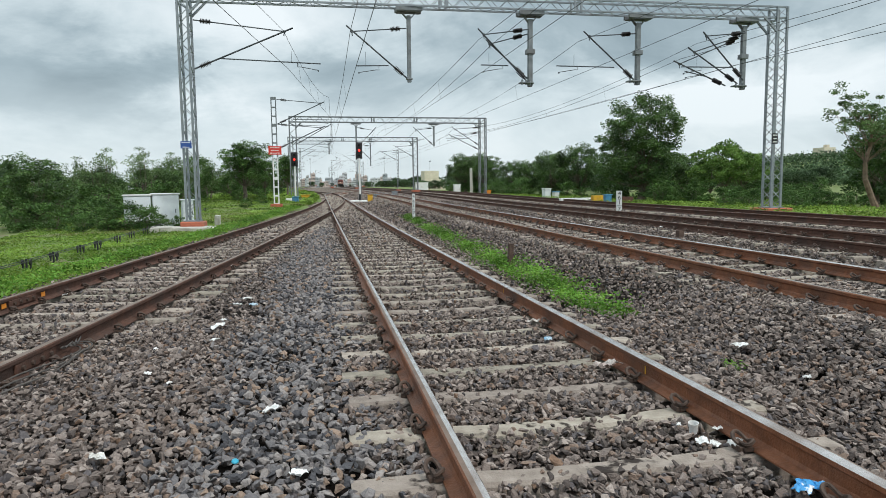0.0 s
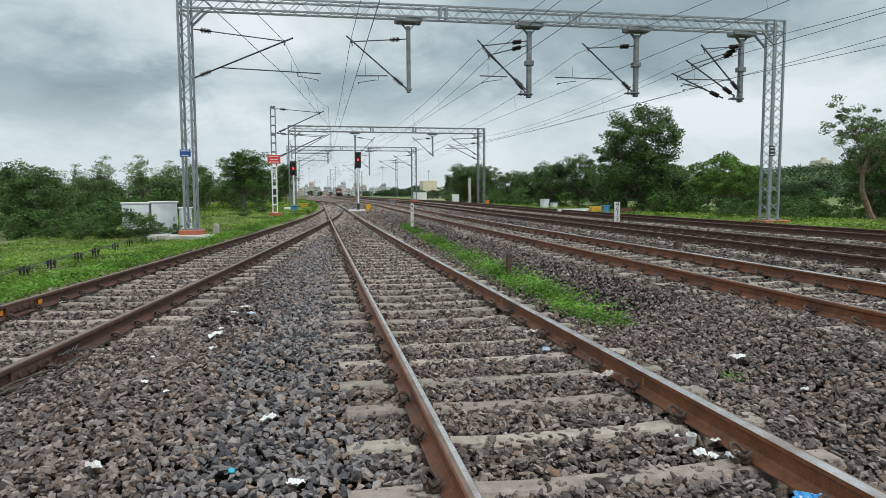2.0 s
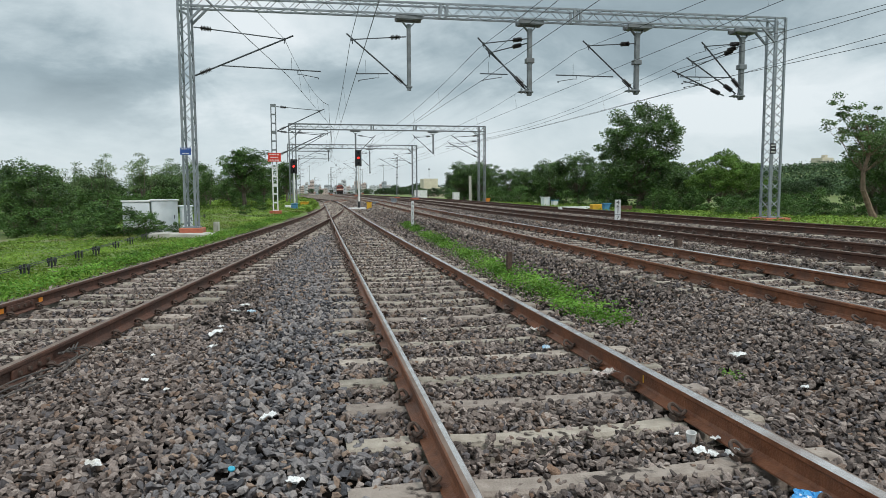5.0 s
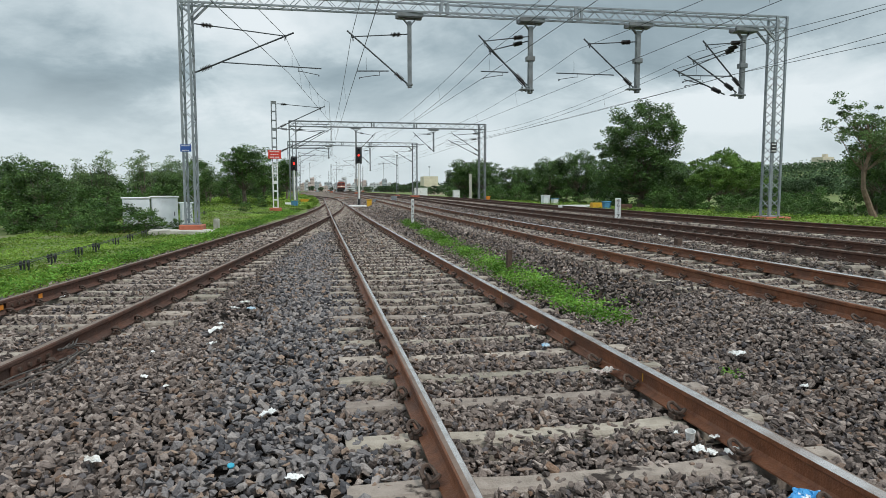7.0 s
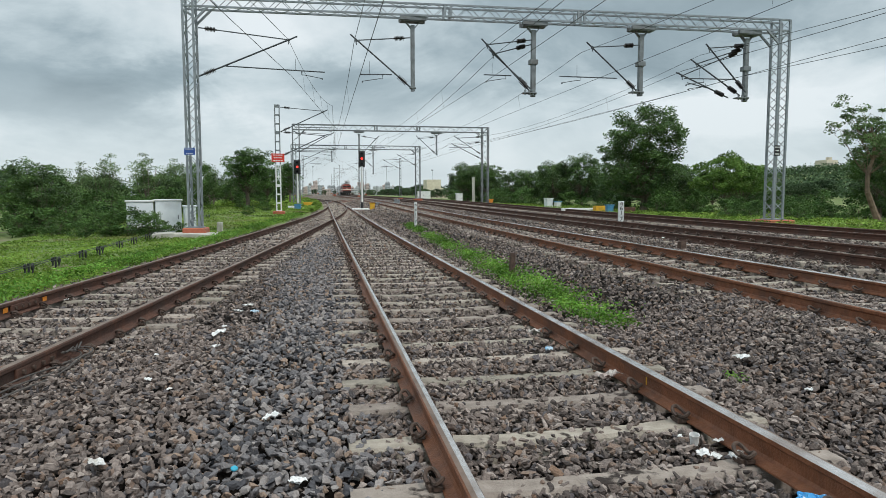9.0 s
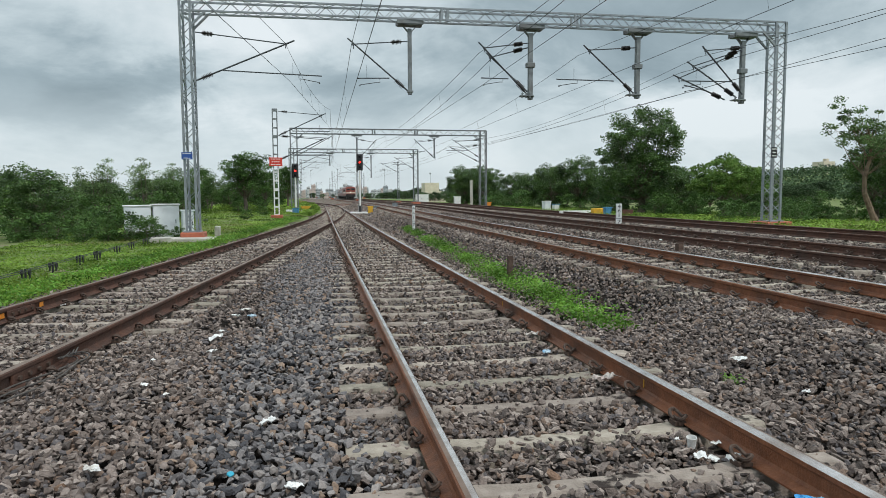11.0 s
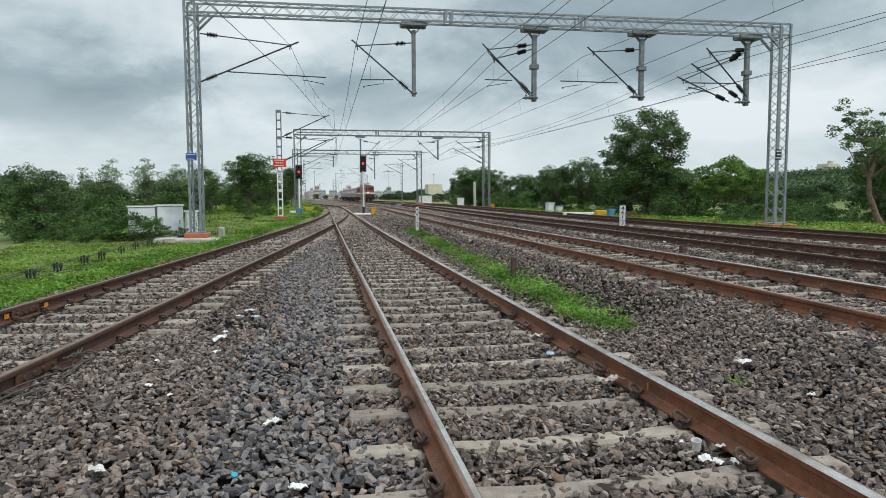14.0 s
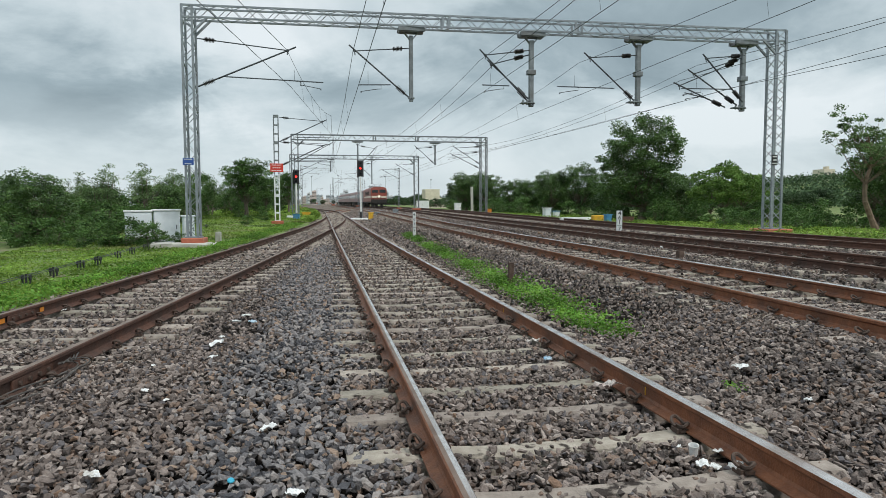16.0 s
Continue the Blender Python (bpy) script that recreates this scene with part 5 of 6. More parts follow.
def build_tree(name, label, height, radius, low, clumps, per, leaf, seed, leaf_mat, bark, trunk_r, lean=(0, 0), stems=1, clump_r=(0.35, 0.75), shell=0.6, squash=0.7, lobes=3.0, group="trees", category="tree", stagger=1.5, limb=0.2, crook=(0,) * 7):
    """Trunk, limbs to every clump, and a crown of many leaves with gaps and an uneven outline. It stands at its own origin."""
    rng = np.random.default_rng(seed)
    t = thing(name, 0, 0, 0, 0, label, category, group)
    tips = []
    mid = (height + low) / 2
    half = (height - low) / 2
    while len(tips) < clumps:
        v = rng.normal(size=3)
        v /= np.linalg.norm(v)
        bulge = 1 + 0.28 * math.sin(lobes * math.atan2(v[1], v[0]) + seed) * (1 - abs(v[2])) + 0.2 * math.sin(5 * v[2] + seed * 1.7) + rng.uniform(-0.13, 0.13)
        r = min((shell + (1 - shell) * rng.random()) * bulge, 1.1)
        p = np.array([v[0] * radius * r, v[1] * radius * r, mid + v[2] * half * min(r, 1.08)])
        f = (p[2] - low) / (height - low)
        if f < -0.08 or f > 1.04:
            continue
        p[:2] += np.array(lean) * p[2]
        tips.append(p)
    tips = np.array(tips)
    # a tuft that stands alone is drawn in towards the crown
    heart = np.array([lean[0] * mid, lean[1] * mid, mid])
    for _ in range(4):
        gaps = np.linalg.norm(tips[:, None] - tips[None], axis=2) + 99 * np.eye(len(tips))
        alone = np.sort(gaps, axis=1)[:, 1] > 1.15 * clump_r[1]
        tips[alone] = heart + (tips[alone] - heart) * 0.88
    bm = bmesh.new()
    fork = low + 0.25 * (height - low)
    heads = []
    for s in range(stems):
        a = 2 * math.pi * s / stems + seed
        o = Vector((0.18 * math.cos(a), 0.18 * math.sin(a), -0.15)) if stems > 1 else Vector((0, 0, -0.2))
        spread = radius * 0.35 if stems > 1 else 0.0
        top = Vector((lean[0] * fork * 1.7 + spread * math.cos(a), lean[1] * fork * 1.7 + spread * math.sin(a), fork * 1.7 if fork * 1.7 < height * 0.75 else height * 0.75))
        pts = []
        for k in range(7):
            f = k / 6
            w = 0.06 * height * 0.25
            pts.append(o.lerp(top, f) + Vector((crook[k], 0, 0)) + Vector((w * math.sin(4 * f + seed + s), w * math.cos(3.3 * f + seed * 2 + s), 0)) * (f > 0))
        rr = trunk_r / math.sqrt(stems)
        for k in range(6):
            rod(bm, pts[k], pts[k + 1], rr * (1.25 - 0.16 * k if k else 1.5), rr * (1.25 - 0.16 * (k + 1)), 8)
        heads.append(pts)
    for i, p in enumerate(tips):
        if i % 2 and clumps > 60:
            continue
        pts = heads[i % stems]
        k = int(np.clip((p[2] / height) * 5 + rng.uniform(-1.5, 0.3) + (stagger - 1.5) * 3, 2, 5))
        a, b = pts[k], Vector(p)
        m = a.lerp(b, 0.5) + Vector((0, 0, -0.1 * (b - a).length))
        r0 = trunk_r * limb
        rod(bm, a, m, r0, r0 * 0.6, 5)
        rod(bm, m, b, r0 * 0.6, r0 * 0.2, 5)
    part("trunk", bm, bark, t)
    cr = rng.uniform(clump_r[0], clump_r[1], clumps)
    n = clumps * per
    off = rng.normal(size=(clumps, per, 3))
    off /= np.linalg.norm(off, axis=2, keepdims=True)
    off *= (rng.random((clumps, per, 1)) ** 0.45) * cr[:, None, None]
    off[:, :, 2] *= squash
    C = (tips[:, None, :] + off).reshape(n, 3)
    P, F = leaf_quads(rng, C, rng.uniform(0.65, 1.3, n) * leaf)
    from_arrays("crown", P, F, leaf_mat, t)
    return t


def put(proto, x, y, scale=1.0, rz=0.0, stretch=1.0, label="", dz=0.0, first=False):
    z = float(land(x, y)) + dz
    m = pose(x, y, z, 0, 0, rz) @ Matrix.Diagonal((scale, scale, scale * stretch, 1))
    if first:
        proto.matrix_basis = m
        ob = proto
    else:
        keep = proto.scale.copy()
        proto.scale = (1, 1, 1)
        ob = copy_thing(proto, m)
        proto.scale = keep
    if label:
        tagged(ob, label)
    return ob


big = build_tree("broad_tree", "large dark green leafy tree with a broad dense crown", 8.2, 3.05, 0.1, 210, 190, 0.17, 3, LEAF_DARK, BARK, 0.24, clump_r=(0.4, 0.78), squash=0.6, shell=0.45, limb=0.13)
put(big, 22.1, 42, 0.96, 205, first=True)
round_tree = build_tree("leafy_tree", "dense mid green tree behind the line", 6.0, 2.6, 0.2, 96, 160, 0.16, 5, LEAF_DARK, BARK, 0.16, clump_r=(0.4, 0.72), squash=0.6, shell=0.45)
put(round_tree, 18.9, 83, 1.0, 0, first=True)
for x, y, s, r in ((20.6, 80, 0.9, 70), (19.9, 87, 0.9, 190), (22.0, 85, 1.05, 20), (23.2, 76, 0.78, 130), (25.4, 72, 0.80, 200), (22.0, 66, 0.72, 15), (24.0, 64, 0.82, 260), (20.6, 56, 0.80, 300), (23.0, 55, 0.93, 100),
                   (24.5, 50, 0.95, 222), (27.0, 47, 0.8, 41), (25.6, 43.5, 0.62, 170), (33, 62, 0.7, 10), (39.8, 38, 0.98, 33), (41.5, 42, 1.0, 74)):
    put(round_tree, x, y, s, r)
light_tree = build_tree("young_tree", "young yellow green tree with a thin trunk and open crown", 4.7, 2.4, 1.0, 80, 85, 0.17, 8, LEAF_LIGHT, BARK, 0.09, clump_r=(0.3, 0.55), shell=0.45, squash=0.5)
put(light_tree, 27.2, 40, 1.0, 40, first=True)
put(light_tree, 29.6, 41.5, 0.9, 140)
put(light_tree, 25.6, 39.0, 0.75, 250)
put(light_tree, 33.5, 46, 0.8, 20)
put(light_tree, 30.0, 50, 0.95, 110)
verge_tree = build_tree("verge_tree", "round green tree on a bare trunk on the verge", 4.7, 1.55, 1.5, 120, 90, 0.13, 14, LEAF_MID, BARK, 0.11, clump_r=(0.3, 0.5), shell=0.3, lobes=5.0)
put(verge_tree, -5.35, 49, 1.22, 0, 0.76, first=True)
put(verge_tree, -3.4, 72, 0.95, 120)
put(verge_tree, -4.6, 58, 0.72, 220)
acacia = build_tree("acacia", "scraggly grey green acacia with thin bending stems", 3.9, 1.7, 1.0, 62, 85, 0.105, 21, LEAF_GREY, BARK, 0.075, stems=4, clump_r=(0.26, 0.55), shell=0.15, squash=0.55)
put(acacia, -11.6, 38, 0.92, 10, first=True)
for x, y, s, r in ((-13.0, 36.5, 0.84, 80), (-10.2, 41, 0.95, 170), (-9.0, 45, 0.85, 300), (-17.5, 43, 0.8, 33), (-8.3, 52, 0.8, 200)):
    put(acacia, x, y, s, r)
bushy = build_tree("bushy_tree", "dark bushy tree growing to the ground in the meadow", 3.9, 1.9, 0.05, 74, 130, 0.13, 25, LEAF_MID, BARK, 0.09, stems=3, clump_r=(0.3, 0.6))
put(bushy, -8.4, 47, 0.85, 190, first=True)
put(round_tree, -12.0, 30.5, 0.64, 20, 0.98)
put(round_tree, -15.2, 31.5, 0.40, 150)
put(round_tree, -9.6, 43, 0.5, 250)
for x, y, s, r in ((-7.2, 56, 0.75, 20), (-9.8, 57, 0.95, 280), (-6.0, 64, 0.85, 60), (-4.9, 80, 1.0, 150), (-12.5, 60, 0.85, 230), (-19, 50, 0.8, 0), (-22, 44, 0.75, 45), (-16.5, 55, 0.8, 70),
                   (-26, 52, 0.85, 200), (-22, 62, 0.85, 300)):
    put(bushy, x, y, s, r)
gnarled = build_tree("gnarled_tree", "tall open tree with a pale leaning trunk and sparse leaf tufts", 7.7, 2.3, 2.8, 84, 70, 0.15, 31, LEAF_GREY, PALE_BARK, 0.15, lean=(-0.15, 0.0), stagger=2.0, clump_r=(0.22, 0.5), shell=0.4, squash=0.55, limb=0.15, crook=(0, -0.25, -0.6, -0.55, -0.1, 0.15, 0))
put(gnarled, 31.75, 32, 1.0, 0, 0.96, first=True)
put(round_tree, 35.3, 34.5, 1.08, 310, 1.1)
shrub = build_tree("shrub", "low green shrub beside the line", 1.5, 1.05, 0.05, 34, 60, 0.125, 40, LEAF_MID, BARK, 0.03, stems=3, clump_r=(0.2, 0.42), group="shrubs", category="shrub")
put(shrub, -6.9, 25.5, 0.95, 0, 0.75, first=True)
rng_s = np.random.default_rng(7)
shrub_at = [(-6.2, 25.6, 0.6), (-8.1, 26.4, 0.6), (-8.8, 27.5, 0.8), (-10.0, 27.0, 0.75), (-4.35, 40.5, 0.4), (-3.9, 46, 0.45), (-7.6, 33, 0.5), (-12.0, 29.0, 0.9), (-13.5, 32.5, 1.0), (-12.4, 33.5, 0.9), (-11.2, 33.0, 0.8), (-10.6, 35.5, 1.1), (-9.6, 36.5, 0.9), (-12.2, 36.5, 1.2), (-14.5, 34.5, 1.2), (-9.0, 39.0, 1.1), (-8.2, 42.0, 1.0), (-11.0, 39.5, 1.3), (-15.6, 38.0, 1.3), (27.6, 34.5, 0.9), (29.3, 35.0, 1.0), (30.2, 34.0, 0.7), (26.0, 36.6, 0.8), (24.4, 38.6, 1.0), (22.7, 39.2, 0.8)]
for k in range(34):
    y = 38 + 2.0 * k + rng_s.uniform(-1, 1)
    shrub_at.append((19.4 + rng_s.uniform(0, 3.0) + 0.6 * max(0, 55 - y) * 0.2, y, rng_s.uniform(0.6, 1.25)))
for k in range(0, 40, 2):
    shrub_at.append((20.5 + 0.45 * k + rng_s.uniform(0, 1), 27.5 + rng_s.uniform(0, 6) + 0.06 * k, rng_s.uniform(0.3, 0.75)))
for k in range(26):
    shrub_at.append((30 + rng_s.uniform(0, 18), 42 + rng_s.uniform(0, 22), rng_s.uniform(0.8, 1.5)))
for k in range(14):
    y = 48 + 3.2 * k
    shrub_at.append((-4.6 - rng_s.uniform(0, 3), y, rng_s.uniform(0.4, 0.9)))
for x, y, s in shrub_at:
    if abs(x - 31.0) < 1.8 and y < 34:
        continue
    put(shrub, x, y, s, rng_s.uniform(0, 360))
for x, y, k, r in ((-7.6, 25.4, 0.6, 40), (-5.95, 26.1, 0.36, 120), (-5.5, 26.6, 0.3, 260), (-8.4, 25.0, 0.5, 200)):
    put(shrub, x, y, k, r)
far_tree = build_tree("distant_tree", "distant hazy green tree", 6.0, 3.2, 0.2, 56, 60, 0.4, 52, FAR_LEAF, BARK, 0.16, clump_r=(0.6, 1.1), group="distant trees")
put(far_tree, -12, 105, 0.8, 0, first=True)
spots = []
for k in range(46):
    y = 95 + 9 * k * rng_s.uniform(0.6, 1.1)
    spots.append((-9 - 0.03 * y - rng_s.uniform(0, 22), y, rng_s.uniform(0.45, 0.9)))
    spots.append((19 + 0.03 * y + rng_s.uniform(0, 26), y, rng_s.uniform(0.5, 1.0)))
for k in range(26):
    spots.append((-22 - 4.5 * k + rng_s.uniform(-2, 2), 70 + rng_s.uniform(0, 60), rng_s.uniform(0.7, 1.05)))
    spots.append((34 + 3.0 * k + rng_s.uniform(-2, 2), 62 + rng_s.uniform(0, 50), rng_s.uniform(0.4, 0.66)))
for x, y, s in spots:
    put(far_tree, x, y, s, rng_s.uniform(0, 360))

for x, y, s in ((24.2, 150, 0.4), (25.8, 152, 0.36), (27.4, 155, 0.42), (29.2, 157, 0.36), (31, 158, 0.5), (22.6, 149, 0.45)):
    put(far_tree, x, y, s, 40 * x)
for k in range(30):
    put(far_tree, -46 + 1.25 * k + rng_s.uniform(-1, 1), 190 + rng_s.uniform(0, 190), rng_s.uniform(0.35, 0.6), rng_s.uniform(0, 360))
    put(far_tree, 21 + 1.6 * k + rng_s.uniform(-1, 1), 200 + rng_s.uniform(0, 190), rng_s.uniform(0.35, 0.65), rng_s.uniform(0, 360))
for k in range(34):
    put(far_tree, -75 + 5.6 * k + rng_s.uniform(-2, 2), 420 + rng_s.uniform(0, 90), rng_s.uniform(0.3, 0.7), rng_s.uniform(0, 360))

# the wooded hill behind
rng_h = np.random.default_rng(11)
n = 5200
hx, hy = rng_h.uniform(60, 300, n), rng_h.uniform(120, 250, n)
hz = land(hx, hy) + rng_h.uniform(0.3, 2.4, n)
C = np.repeat(np.stack([hx, hy, hz], -1), 14, 0) + rng_h.normal(size=(n * 14, 3)) * np.array([1.1, 1.1, 0.7])
P, F = leaf_quads(rng_h, C, rng_h.uniform(0.5, 1.1, len(C)), 0.5, 0.7)
tagged(from_arrays("hill_woods", P, F, FAR_LEAF), "scrub and woods covering the far hill", "woods", kind="stuff")


# ---- grass and weeds ----
def scatter(name, xs, ys, zs, size, up, material, seed, label, flat=0.6, aspect=0.4):
    rng = np.random.default_rng(seed)
    n = len(xs)
    C = np.stack([xs, ys, zs + rng.random(n) ** 1.5 * up], -1)
    P, F = leaf_quads(rng, C, rng.uniform(0.6, 1.4, n) * size, flat, aspect)
    return tagged(from_arrays(name, P, F, material), label, "grass", kind="stuff")


rng_g = np.random.default_rng(5)
n = 90000
gy = 6 + 46 * rng_g.random(n) ** 1.6
gx = edge_left(gy) + 0.05 - (0.2 + 0.3 * gy) * rng_g.random(n) ** 1.35
patch = np.sin(gx * 1.9 + 1.3 * np.sin(gy * 0.8)) * np.sin(gy * 1.1 + gx) + rng_g.normal(size=n) * 0.5
ok = patch > -0.75
gx, gy, patch = gx[ok], gy[ok], patch[ok]
tall = 0.02 + 0.08 * np.clip(patch, 0, 1.3) + 0.06 * np.exp(-((edge_left(gy) - gx - 0.45) / 0.35) ** 2)
scatter("verge_grass", gx, gy, land(gx, gy), np.full(len(gx), 0.055) + 0.0012 * gy, tall, GRASS, 61, "short meadow grass and creeping weeds on the verge")
n = 16000
gy = 7 + 36 * rng_g.random(n) ** 1.4
gx = edge_left(gy) - 0.28 + rng_g.normal(size=n) * 0.22
scatter("verge_weeds", gx, gy, np.maximum(land(gx, gy), bed(gx, gy) - 0.12), np.full(n, 0.07), 0.17, WEED, 62, "leafy green weeds along the ballast edge")
n = 26000
gy = 18 + 44 * rng_g.random(n) ** 1.3
gx = edge_right(gy) + 0.1 + 17 * rng_g.random(n) ** 1.4
scatter("meadow_grass", gx, gy, land(gx, gy), np.full(n, 0.13), 0.22, GRASS, 65, "rough meadow grass beyond the outer line")
n = 24000
gy = 50 + 110 * rng_g.random(n) ** 1.5
gx = edge_left(gy) + 0.15 - (2 + 0.12 * gy) * rng_g.random(n) ** 1.8
scatter("far_verge_grass", gx, gy, land(gx, gy), np.full(n, 0.16) + 0.0015 * gy, 0.3 * np.clip(0.5 + np.sin(gx * 1.3 + gy * 0.4), 0.1, 1.2), GRASS, 66, "rough green grass on the verge by the points")
# the weed strip in the dip between the tracks
n = 26000
gy = 6.9 + 25 * rng_g.random(n) ** 1.5
wide = np.interp(gy, [6.4, 7.5, 11, 16, 20, 31], [0.12, 0.24, 0.30, 0.28, 0.24, 0.18])
gx = np.interp(gy, [6.4, 8, 12, 18, 31], [3.40, 3.42, 3.50, 3.72, 4.15]) + rng_g.normal(size=n) * wide * 0.75
keep = rng_g.random(n) < np.interp(gy, [6.9, 8.5, 11], [0.3, 0.75, 1.0])
keep &= (np.sin(gy * 1.7) + np.sin(gy * 0.63 + 1) > -1.1) | (gy < 14)
keep &= (np.sin(gx * 11 + gy * 3) * np.sin(gy * 5.1) + rng_g.normal(size=n) * 0.5 > -0.55)
gx, gy = gx[keep], gy[keep]
scatter("weed_strip", gx, gy, bed(gx, gy) - 0.03, np.full(len(gx), 0.055), np.where(gy < 8.5, 0.11, 0.17), WEED, 63, "bright green weeds growing in the ballast dip")
n = 60
gx, gy = 3.38 + rng_g.normal(size=n) * 0.05, 4.75 + rng_g.normal(size=n) * 0.08
scatter("weed_tuft", gx, gy, bed(gx, gy) - 0.02, np.full(n, 0.035), 0.05, WEED, 64, "small green weed tuft in the ballast")


# ---- the town and far buildings ----
CREAM = mat("cream_wall", (0.62, 0.55, 0.42), (0.74, 0.67, 0.53), 1.5, 0.9, 0, 0.2, 10, (0.45, 0.40, 0.32), 0.4, (0.55, 0.8))
# pale town walls, toned down: distance haze is mixed into their colours
HAZED_WALLS = [mat("hazed_whitewashed_wall", (0.48, 0.50, 0.52), (0.62, 0.63, 0.63), 0.5, 0.9, 0, 0, stain=(0.36, 0.36, 0.36), stain_scale=0.2),
              mat("hazed_pinkish_wall", (0.50, 0.40, 0.37), (0.60, 0.50, 0.46), 0.5, 0.9, 0, 0, stain=(0.38, 0.33, 0.31), stain_scale=0.2),
              mat("hazed_grey_wall", (0.34, 0.37, 0.40), (0.45, 0.48, 0.50), 0.5, 0.9, 0, 0, stain=(0.28, 0.29, 0.30), stain_scale=0.2)]
PANE = mat("dark_window_pane", (0.03, 0.035, 0.04), (0.06, 0.065, 0.07), 2, 0.15, 0, 0)


def house(x, y, z, w, d, h, material, label, storeys=3, bays=3, shed=0.0, name="building"):
    """A flat-roofed block: walls, parapet, roof hut, recessed windows with sills."""
    t = thing(name, x, y, z, 0, label, "building", "town buildings")
    bm = bmesh.new()
    box(bm, 0, 0, h / 2 - 1, w, d, h + 2)
    if shed:
        box(bm, w / 2 + shed / 2 - 0.02, 0.2, h * 0.3 - 1, shed, d * 0.8, h * 0.6 + 2)
    wall = part("wall", bm, material, t)
    bm = bmesh.new()
    for s in (-1, 1):
        box(bm, 0, s * (d / 2 - 0.1), h + 0.3, w, 0.2, 0.6)
        box(bm, s * (w / 2 - 0.1), 0, h + 0.3, 0.2, d - 0.4, 0.6)
    part("parapet", bm, material, t)
    if storeys:
        bm = bmesh.new()
        box(bm, w * 0.2, 0, h + 0.9, w * 0.25, d * 0.3, 1.8)
        part("roof_hut", bm, material, t)
    bm = bmesh.new()
    box(bm, 0, 0, 0, w / bays * 0.42, 0.12, h / max(1, storeys) * 0.42)
    pane = bpy.data.meshes.new("window")
    bm.to_mesh(pane)
    bm.free()
    pane.materials.append(PANE)
    for i in range(storeys):
        for k in range(bays):
            o = new("window", pane)
            o.parent = t
            o.matrix_basis = pose(-w / 2 + w * (k + 0.5) / bays, -d / 2 - 0.03, h * (i + 0.55) / storeys)
    return t


house(29.3, 172, 1.0, 3.8, 6, 4.1, CREAM, "plain cream flat-roofed house behind the trees", 0, 1, 2.0, "house")
house(196, 224, 11.6, 5.0, 6, 3.0, CREAM, "small cream house on the wooded hill", 1, 3, 2.5, "house")
house(206, 222, 10.6, 8.0, 6, 2.0, HAZED_WALLS[0], "low white house on the wooded hill", 1, 3, 0, "house")
rng_t = np.random.default_rng(17)
for k in range(104):
    y = 850 + rng_t.uniform(0, 350)
    f = -48 + 1.55 * k + rng_t.uniform(-2.5, 2.5)
    x = f * y / 600
    h = rng_t.uniform(7, 17) * (1.2 if 22 < k < 74 else 0.7)
    house(x, y, 1.6, rng_t.uniform(3.5, 9), 8, h, HAZED_WALLS[int(rng_t.integers(0, 3))], "distant pale flat-roofed town building", 4, 4)

bm = bmesh.new()
box(bm, 0, 0, 3.4, 26, 1.6, 0.7, 0.02)
box(bm, 0, 0, 4.9, 26, 1.8, 0.2, 0.02)
bridge = thing("footbridge", 24, 440, 0.6, 0, "pale station footbridge across the distant tracks", "footbridge")
part("deck", bm, HAZED_WALLS[0], bridge)
for i in range(6):
    bm = bmesh.new()
    box(bm, -12 + i * 4.8, 0, 2.4, 0.5, 0.8, 5.0)
    part("pillar", bm, HAZED_WALLS[0], bridge)
for i in range(5):
    x, y = -26 + 19 * i + 3 * math.sin(i * 2.1), 330 + 25 * math.sin(i * 1.3)
    bm = bmesh.new()
    rod(bm, (0, 0, -1), (0, 0, 13 + 2 * math.sin(i)), 0.11, 0.07, 6)
    box(bm, 0, 0, 13 + 2 * math.sin(i), 1.1, 0.2, 0.12)
    box(bm, 0, -0.1, 12.7 + 2 * math.sin(i), 0.8, 0.4, 0.3)
    ob = part("lamp_mast", bm, GALV, None)
    ob.matrix_basis = pose(x, y, 2.4)
    tagged(ob, "tall slim distant yard lamp mast", "lamp mast", "yard lamp masts")


# ---- litter on the ballast ----
PAPER = mat("crumpled_white_paper", (0.66, 0.66, 0.65), (0.84, 0.83, 0.81), 20, 0.8, 0, 0.3, 60, (0.42, 0.38, 0.33), 9, (0.5, 0.75))
CYAN = mat("cyan_plastic", (0.02, 0.28, 0.42), (0.05, 0.40, 0.55), 20, 0.35, 0, 0.05, 60)
SKY_BLUE = mat("printed_blue_film", (0.02, 0.20, 0.52), (0.10, 0.42, 0.72), 9, 0.25, 0, 0.2, 40, (0.70, 0.74, 0.78), 14, (0.58, 0.62))
PALE_BLUE = mat("pale_blue_film", (0.30, 0.42, 0.52), (0.55, 0.64, 0.70), 15, 0.35, 0, 0.2, 40, (0.10, 0.30, 0.50), 16, (0.56, 0.62))
PINKISH = mat("dirty_cloth", (0.42, 0.38, 0.35), (0.60, 0.56, 0.52), 25, 0.9, 0, 0.5, 80, (0.33, 0.22, 0.19), 9, (0.5, 0.7))
BRICK = mat("orange_brick_lump", (0.50, 0.16, 0.06), (0.62, 0.24, 0.10), 12, 0.9, 0, 0.4, 50)


